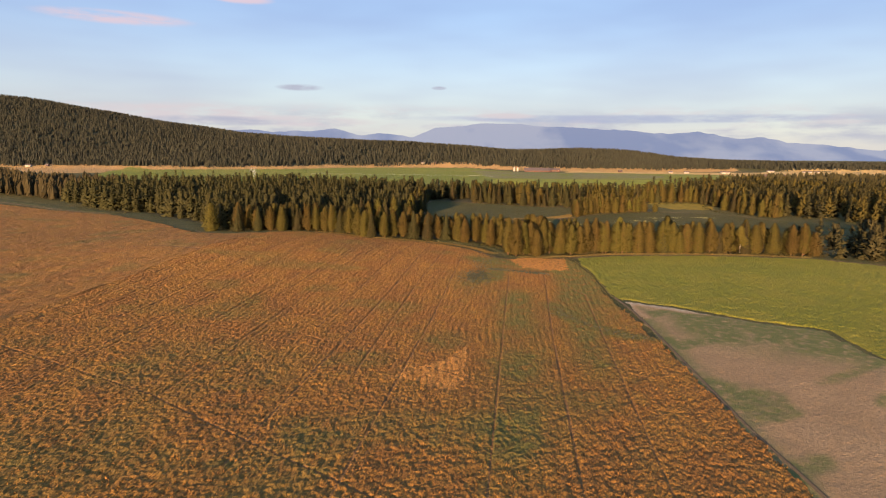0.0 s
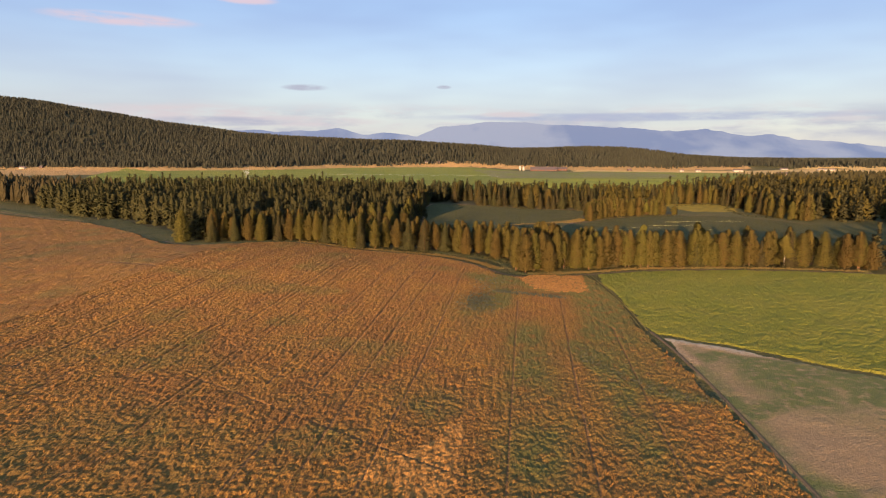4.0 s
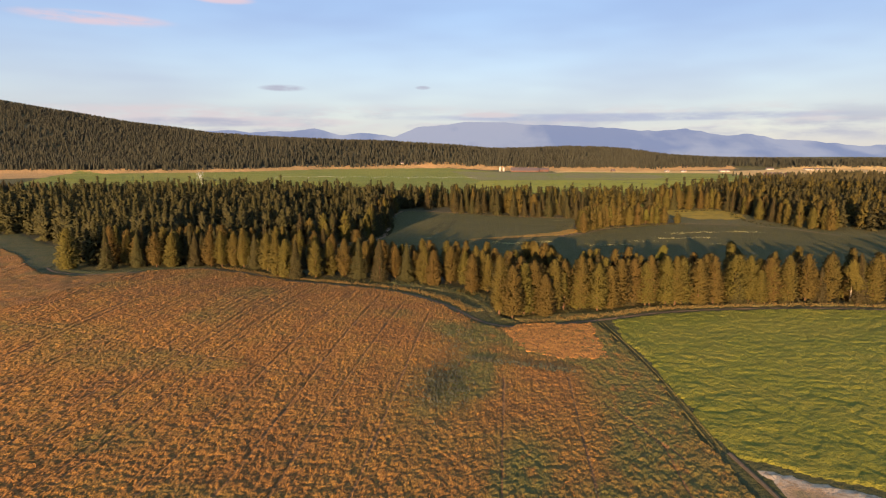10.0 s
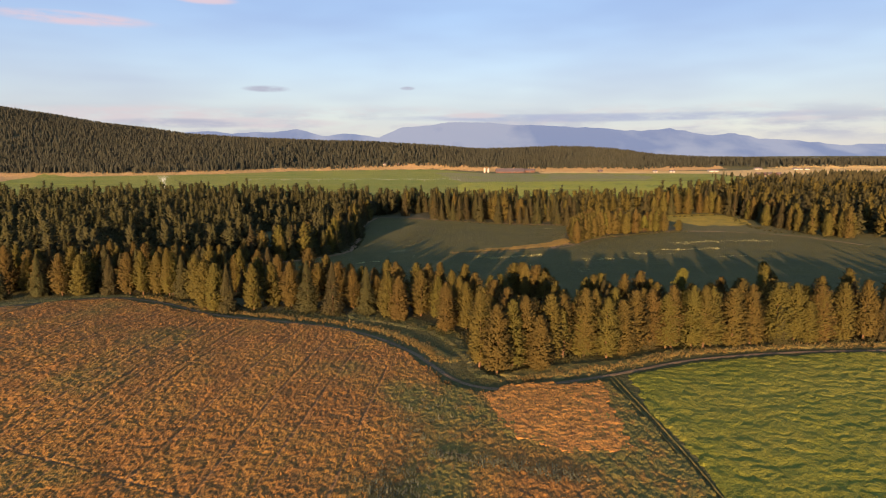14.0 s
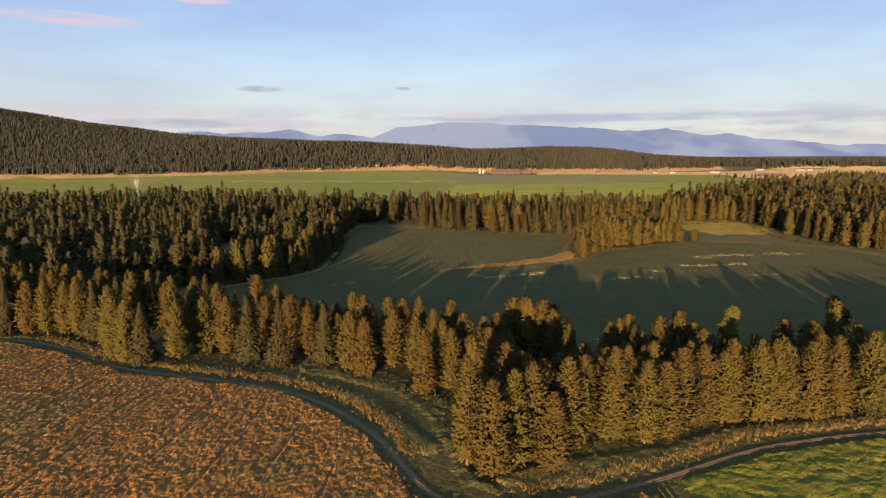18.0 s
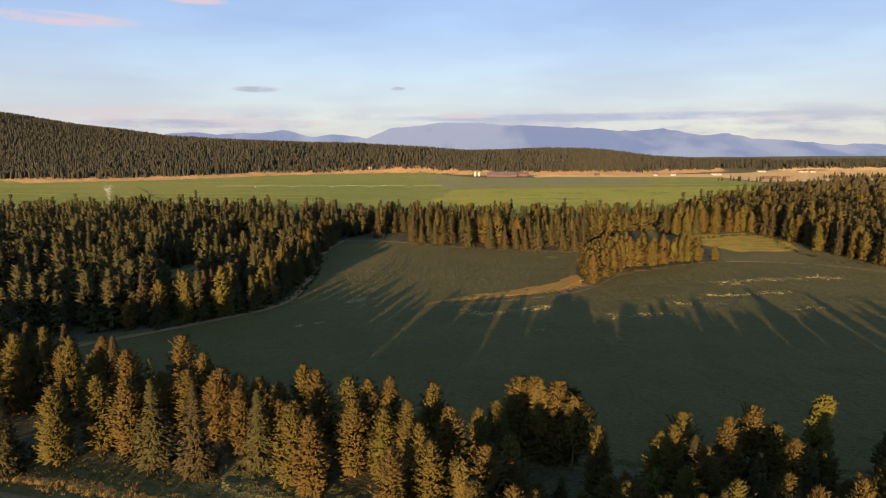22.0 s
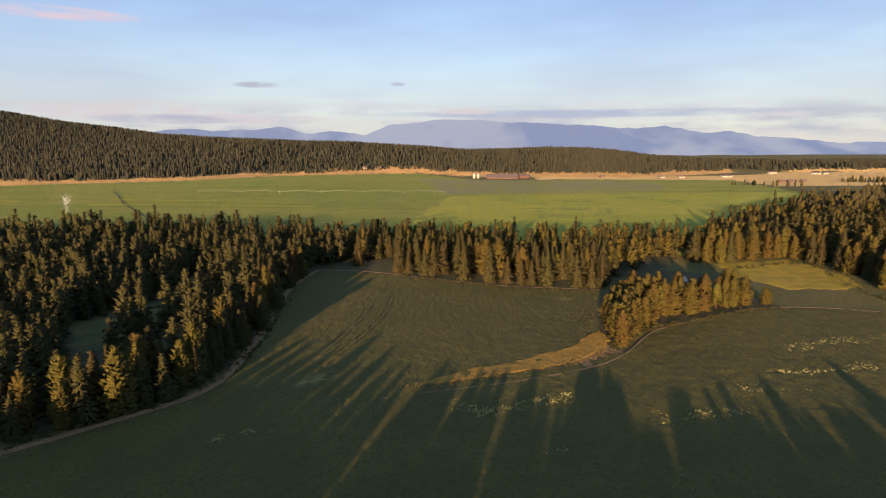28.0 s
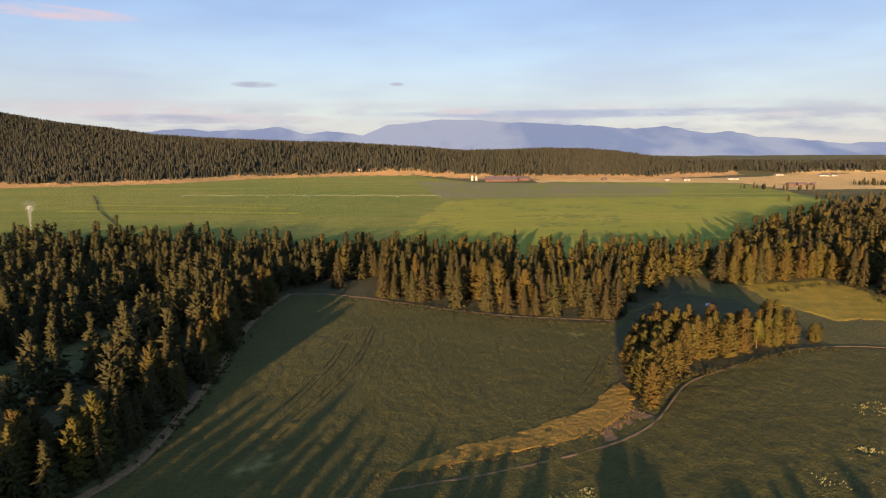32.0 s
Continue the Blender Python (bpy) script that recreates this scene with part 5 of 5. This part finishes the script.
shrubs("willow_scrub", p, rng.uniform(0.4, 1.1, len(p)), M_SHRUB, "dark sedge and low willow scrub in the hollow", "scrub", 16, 14)
p = np.concatenate([along(((-4, 279), (10, 284), (30, 294.5), (60, 303), (100, 308), (136, 307)), 330, 1.7, 17), along(((-170, 352), (-128, 343), (-90, 327), (-60, 323), (-44, 321), (-20, 311), (-10, 300)), 260, 1.8, 18),
                    along(((-100, 405), (-87, 421), (-76, 434), (-72, 455), (-73, 481), (-78, 508), (-83, 541)), 300, 1.4, 19), along(((-44, 585), (-14, 575), (12, 562), (50, 556)), 200, 1.0, 20),
                    along(((41, 482), (54, 499), (68, 508), (103, 529), (116, 532)), 260, 0.9, 21), along(((128, 611), (160, 626), (178, 627), (169, 590), (166, 566), (168, 540), (196, 514)), 260, 1.5, 22)])
p = p[::2]
shrubs("undergrowth", p, rng.uniform(0.7, 2.0, len(p)), M_SHRUB, "low shrubs and saplings at the foot of the trees", "undergrowth", 23, 18)
p = np.stack([rng.uniform(-130, 44, 36000), 66 + 250 * rng.uniform(0, 1, 36000) ** 1.15], 1)
w = barley_weed(p[:, 0], p[:, 1])
d = np.full(len(p), 1e9)
for ln in TRAMS:
    d = np.minimum(d, near_line(ln, p[:, 0], p[:, 1]))
ok = inside(BARLEY, p[:, 0], p[:, 1]) & (d > 0.6) & (vnoise(p[:, 0], p[:, 1], 7, 31) > 0.35) & (w < 0.6)
p = p[ok]
tufts("barley_heads", p, rng.uniform(0.5, 0.8, len(p)), M_BARLEY, "clumps of leaning ripe barley standing above the crop", "crop", 32, 0.7, 2, 0.3)


p = np.concatenate([np.stack([rng.normal(a, 1.3, 60), rng.normal(b, 1.6, 60)], 1) for a, b in ((-101, 235), (-58.6, 225), (-80, 172), (-30, 160))])
tufts("weed_spots", p, rng.uniform(0.4, 0.9, len(p)), M_DRYSTEM, "small yellow weed mounds in the barley", "weeds", 33)
# pale flowering weeds in drifts along the dark crop
M_FLOWER = material("pale_flowers", ((0.34, 0.30, 0.13), (0.28, 0.25, 0.11), (0.40, 0.36, 0.18)), (2.0, 0.3), bump=0.2, bump_size=0.1, tree=True)
DRIFTS = [(((-9, 434), (0, 429), (7, 433), (22, 441)), 620, 1.6), (((96, 483), (115, 491), (134, 495), (152, 497)), 620, 2.0), (((80, 461), (101, 465), (116, 469)), 260, 1.6),
          (((66, 448), (83, 447)), 150, 1.5), (((40, 429), (62, 433)), 150, 1.5), (((34, 397), (36, 403)), 60, 1.2), (((-38, 427), (-33, 440)), 60, 1.0),
          (((-59, 411), (-50, 417)), 110, 0.7), (((12, 410), (20, 412)), 50, 0.7), (((104, 441), (118, 444)), 60, 1.2)]
p = np.concatenate([along(ln, n, sp, 60 + k) for k, (ln, n, sp) in enumerate(DRIFTS)])
p = p[vnoise(p[:, 0], p[:, 1], 1.7, 77) > 0.35]
tufts("flower_drifts", p, rng.uniform(0.35, 0.6, len(p)), M_FLOWER, "pale flowering weeds scattered in drifts over the dark crop", "flowers", 61, 0.6, 3, 0.22)
draped("notch_lawn", NOTCH, 1.2, 0.2, ((3.0, 0.1), (1.3, 0.1)), [M_SEDGE], "shaded rough grass in a bay of the wood", "clearing", 1.5, lift=0.1)
draped("wood_clearing", CLEARING, 1.2, 0.2, ((3.0, 0.1), (1.3, 0.1)), [M_SEDGE], "rough grass clearing inside the wood", "clearing", 1.5, lift=0.1)


# ---- pond ----
def build_pond():
    m = bpy.data.materials.new("still_water")
    m.use_nodes = True
    b = m.node_tree.nodes["Principled BSDF"]
    b.inputs["Base Color"].default_value = (0.02, 0.03, 0.035, 1)
    b.inputs["Roughness"].default_value = 0.06
    nz, bp = m.node_tree.nodes.new("ShaderNodeTexNoise"), m.node_tree.nodes.new("ShaderNodeBump")
    nz.inputs["Scale"].default_value, bp.inputs["Strength"].default_value = 1.5, 0.08
    m.node_tree.links.new(nz.outputs[0], bp.inputs["Height"])
    m.node_tree.links.new(bp.outputs[0], b.inputs["Normal"])
    a = np.linspace(0, 2 * np.pi, 28, endpoint=False)
    r = 1 + 0.18 * np.sin(2 * a + 1) + 0.1 * np.sin(5 * a)
    ring = np.stack([97 + 2.2 * r * np.cos(a) + 1.5 * np.sin(a), 586 + 7.5 * r * np.sin(a), 0 * a], 1)
    z = float(height(97, 588)) + 0.35
    V = np.concatenate([ring + (0, 0, z), ring * (1, 1, 0) + (0, 0, z - 0.5), [[97, 586, z]]])
    n = len(a)
    F = [(i, (i + 1) % n, 2 * n, 2 * n) for i in range(n)]
    me = bpy.data.meshes.new("water")
    me.from_pydata([tuple(v) for v in V], [], [f[:3] for f in F] + [(i, i + n, (i + 1) % n + n, (i + 1) % n) for i in range(n)])
    me.materials.append(m)
    tagged(new("water", me), "small still pond among the trees", "pond", kind="structure")


build_pond()


# ---- farm buildings ----
M_WALL = material("painted_boards", ((0.40, 0.36, 0.31), (0.36, 0.32, 0.28), (0.32, 0.29, 0.25)), (4, 0.5), bump=0.2, bump_size=0.1)
M_REDWALL = material("red_boards", ((0.10, 0.052, 0.04), (0.085, 0.045, 0.036), (0.12, 0.06, 0.046)), (4, 0.5), bump=0.2, bump_size=0.1)
M_ROOF = material("weathered_roof_sheets", ((0.10, 0.08, 0.085), (0.085, 0.07, 0.075), (0.13, 0.10, 0.10)), (6, 0.6), bump=0.2, bump_size=0.1)
M_GLASS = material("dark_window_glass", ((0.03, 0.035, 0.04), (0.025, 0.03, 0.035), (0.04, 0.045, 0.05)), (2, 0.5), rough=0.15, bump=0)
M_STEEL = material("galvanised_steel", ((0.33, 0.33, 0.31), (0.28, 0.28, 0.26), (0.38, 0.37, 0.35)), (2, 0.3), rough=0.45, bump=0.1, bump_size=0.05)
M_SPRAY = material("water_spray", ((0.45, 0.48, 0.5), (0.42, 0.45, 0.48), (0.5, 0.52, 0.54)), (3, 0.5), rough=0.3, bump=0)


def block(x0, y0, z0, x1, y1, z1):
    V = np.array([(x, y, z) for z in (z0, z1) for y in (y0, y1) for x in (x0, x1)], float)
    return V, np.array(((0, 2, 3, 1), (4, 5, 7, 6), (0, 1, 5, 4), (1, 3, 7, 5), (3, 2, 6, 7), (2, 0, 4, 6)))


def gable_roof(w, d, z, rise, over, thick=0.25):
    """A pitched roof with thickness, its ridge along x."""
    x, y = w / 2 + over, d / 2 + over
    V = np.array([(sx * x, yy, zz) for sx in (-1, 1) for yy, zz in ((-y, z - 0.1), (0, z + rise), (y, z - 0.1), (y, z - 0.1 + thick), (0, z + rise + thick), (-y, z - 0.1 + thick))], float)
    F = np.array(((0, 1, 7, 6), (1, 2, 8, 7), (2, 3, 9, 8), (3, 4, 10, 9), (4, 5, 11, 10), (5, 0, 6, 11), (0, 5, 4, 1), (1, 4, 3, 2), (6, 7, 10, 11), (7, 8, 9, 10)))
    return V, F


def house(name, x, y, w, d, h, rise, turn, wall, label, category, windows=4, door=True):
    ob = new(name)
    ob.matrix_basis = pose(x, y, float(height(x, y)) + 0.2, 0, 0, turn)
    V, F = block(-w / 2, -d / 2, -0.8, w / 2, d / 2, h)
    V2 = np.array([(sx * w / 2, yy, zz) for sx in (-1, 1) for yy, zz in ((-d / 2, h), (d / 2, h), (0, h + rise))], float)
    ends = np.concatenate([F, np.array(((8, 9, 10, 10), (11, 13, 12, 12)))])
    me = bpy.data.meshes.new("wall")
    me.from_pydata([tuple(v) for v in np.concatenate([V, V2])], [], [tuple(dict.fromkeys(int(i) for i in f)) for f in ends])
    me.materials.append(wall)
    part("wall", me, ob)
    part("roof", mesh_of("roof", *gable_roof(w, d, h, rise, 0.6), [M_ROOF]), ob, "weathered brown sheet roof")
    for i in range(windows):
        cx = -w / 2 + w * (i + 0.5) / windows
        k = part("window", mesh_of("window", *block(cx - 0.6, -d / 2 - 0.04, h * 0.4, cx + 0.6, -d / 2 + 0.05, h * 0.4 + 1.2), [M_WALL]), ob)
        part("pane", mesh_of("pane", *block(cx - 0.5, -d / 2 - 0.07, h * 0.4 + 0.1, cx + 0.5, -d / 2 - 0.02, h * 0.4 + 1.1), [M_GLASS]), k)
    if door:
        part("door", mesh_of("door", *block(w * 0.05, -d / 2 - 0.09, 0, w * 0.05 + min(3.5, w * 0.12), -d / 2 + 0.03, min(3.2, h * 0.75)), [M_ROOF]), ob)
    return tagged(ob, label, category)


def silo(x, y, r, h):
    ob = new("silo")
    ob.matrix_basis = pose(x, y, float(height(x, y)))
    k = 16
    a = np.arange(k) * 2 * np.pi / k

    def turned(profile):
        V = np.concatenate([np.stack([q * np.cos(a), q * np.sin(a), 0 * a + z], 1) for q, z in profile])
        i, j = np.meshgrid(np.arange(k), np.arange(len(profile) - 1))
        b = (j * k).ravel()
        i = i.ravel()
        return V, np.stack([b + i, b + (i + 1) % k, b + k + (i + 1) % k, b + k + i], 1)
    part("drum", mesh_of("drum", *turned(((r, -0.5), (r, h * 0.33), (r * 1.02, h * 0.335), (r, h * 0.34), (r, h))), [M_WALL], smooth=True), ob)
    part("cap", mesh_of("cap", *turned(((r * 1.05, h), (r * 0.8, h + r * 0.5), (0.1, h + r * 0.85))), [M_STEEL], smooth=True), ob, "domed steel cap")
    return tagged(ob, "pale upright farm silo beside the long barn", "silo", "silos by the barn")


house("barn", 40, 1500, 60, 24, 2.6, 6.4, 2, M_REDWALL, "long low barn with a weathered brown roof", "barn", 10)
house("barn", 82, 1522, 26, 16, 4.2, 3.4, -6, M_REDWALL, "smaller red-brown barn beside the long one", "barn", 4)
silo(-14, 1512, 2.4, 8.5)
silo(-6, 1514, 2.4, 7.5)
for x, y, w, turn, wall, label in ((-276, 1760, 12, 8, M_WALL, "white farmhouse at the edge of the hillside wood"), (-262, 1764, 9, -10, M_WALL, "small white outbuilding at the edge of the wood"), (-240, 1768, 14, 4, M_REDWALL, "red-brown shed at the edge of the wood"),
                                   (352, 1520, 11, 12, M_WALL, "pale farmhouse among dry fields"), (389, 1524, 14, -8, M_WALL, "white farmhouse with a brown roof among dry fields"), (485, 1555, 26, 3, M_WALL, "long pale shed among dry fields"),
                                   (506, 1372, 16, 10, M_REDWALL, "red-brown farmhouse among dry fields"), (526, 1378, 18, -6, M_REDWALL, "red-brown barn among dry fields"), (548, 1384, 12, 15, M_REDWALL, "small red-brown shed among dry fields"),
                                   (655, 1735, 22, 0, M_WALL, "pale barn below the far wood"), (733, 1705, 26, 4, M_WALL, "long white barn on the dry rise"), (760, 1712, 14, -12, M_WALL, "white house on the dry rise"), (240, 1545, 12, 20, M_REDWALL, "brown shed beside the hillside wood"),
                                   (-1075, 1250, 16, 5, M_WALL, "white farmhouse below the wooded hill"), (-1040, 1262, 10, -5, M_REDWALL, "brown shed below the wooded hill")):
    house("farmhouse" if wall is M_WALL else "shed", x, y, w * 0.75, w * 0.45, 2.8, 2.2, turn, wall, label, "house" if wall is M_WALL else "shed", 3)


# ---- irrigation ----
def tube_between(a, b, r, sides=6):
    a, b = Vector(a), Vector(b)
    q = (b - a).to_track_quat("Z", "Y").to_matrix()
    V = []
    for p in (a, b):
        for i in range(sides):
            t = 2 * math.pi * i / sides
            V.append(p + q @ Vector((r * math.cos(t), r * math.sin(t), 0)))
    return np.array([tuple(v) for v in V]), np.array([(i, (i + 1) % sides, sides + (i + 1) % sides, sides + i) for i in range(sides)])


def joined(pieces):
    V, F, o = [], [], 0
    for v, f in pieces:
        V.append(v)
        F.append(f + o)
        o += len(v)
    return np.concatenate(V), np.concatenate(F)


def pivot_line(a, b, towers):
    ob = new("pivot_irrigator")
    x0, y0 = a
    ob.matrix_basis = pose(x0, y0, float(height(x0, y0)) + 0.4, 0, 0, math.degrees(math.atan2(b[1] - y0, b[0] - x0)))
    length = math.hypot(b[0] - x0, b[1] - y0)
    pts = [(length * k / towers) for k in range(towers + 1)]
    spans = []
    for s, e in zip(pts, pts[1:]):
        arc = [(s + (e - s) * k / 6, 0, 3.4 + 1.1 * math.sin(math.pi * k / 6)) for k in range(7)]
        spans.append(joined([tube_between(p, q, 0.1) for p, q in zip(arc, arc[1:])]))
    for v, f in spans:
        part("span", mesh_of("span", v, f, [M_STEEL]), ob, "arched galvanised water pipe")
    for s in pts:
        t = part("tower", mesh_of("tower", *joined([tube_between((s, -2, 0.6), (s, 0, 3.5), 0.12), tube_between((s, 2, 0.6), (s, 0, 3.5), 0.12), tube_between((s, -2, 0.6), (s, 2, 0.6), 0.1)]), [M_STEEL]), ob)
        for w in (-2, 2):
            part("wheel", mesh_of("wheel", *tube_between((s - 0.2, w, 0.55), (s + 0.2, w, 0.55), 0.62, 12), [M_BARK]), t)
    return tagged(ob, "long galvanised irrigation line on wheeled towers across the field", "irrigator")


pivot_line((-48, 1102), (-377, 1092), 6)


def sprinkler(x, y, length, lean):
    """A big-gun sprinkler with its plume of drops."""
    ob = new("sprinkler")
    z = float(height(x, y)) + 0.4
    ob.matrix_basis = pose(x, y, z)
    part("stand", mesh_of("stand", *joined([tube_between((0, 0, -0.5), (0, 0, 2.2), 0.15), tube_between((-1, 0, -0.4), (0, 0, 1.2), 0.08), tube_between((1, 0, -0.4), (0, 0, 1.2), 0.08)]), [M_STEEL]), ob)
    part("nozzle", mesh_of("nozzle", *tube_between((0, 0, 2.2), (lean * 1.2, 1.0, 3.1), 0.1), [M_STEEL]), ob)
    g = np.random.default_rng(3)
    n = 1700
    s = g.uniform(0, 1, n) ** 0.8
    c = np.stack([lean * length * s, length * 0.5 * s, 3 + 24 * s * (1.6 - s)], 1) + g.normal(0, 1, (n, 3)) * (0.2 + 2.4 * s[:, None])
    c[:, 2] = np.maximum(c[:, 2], 0.3)
    k = g.uniform(0.05, 0.13, n)
    part("plume", mesh_of("plume", *clumps(c, g.normal(0, 1, (n, 3)), np.stack([k, k, k], 1), g), [M_SPRAY]), ob, "arching plume of white water drops")
    return tagged(ob, "big-gun field sprinkler throwing a white water plume", "sprinkler")


sprinkler(-350, 790, 26, -0.35)
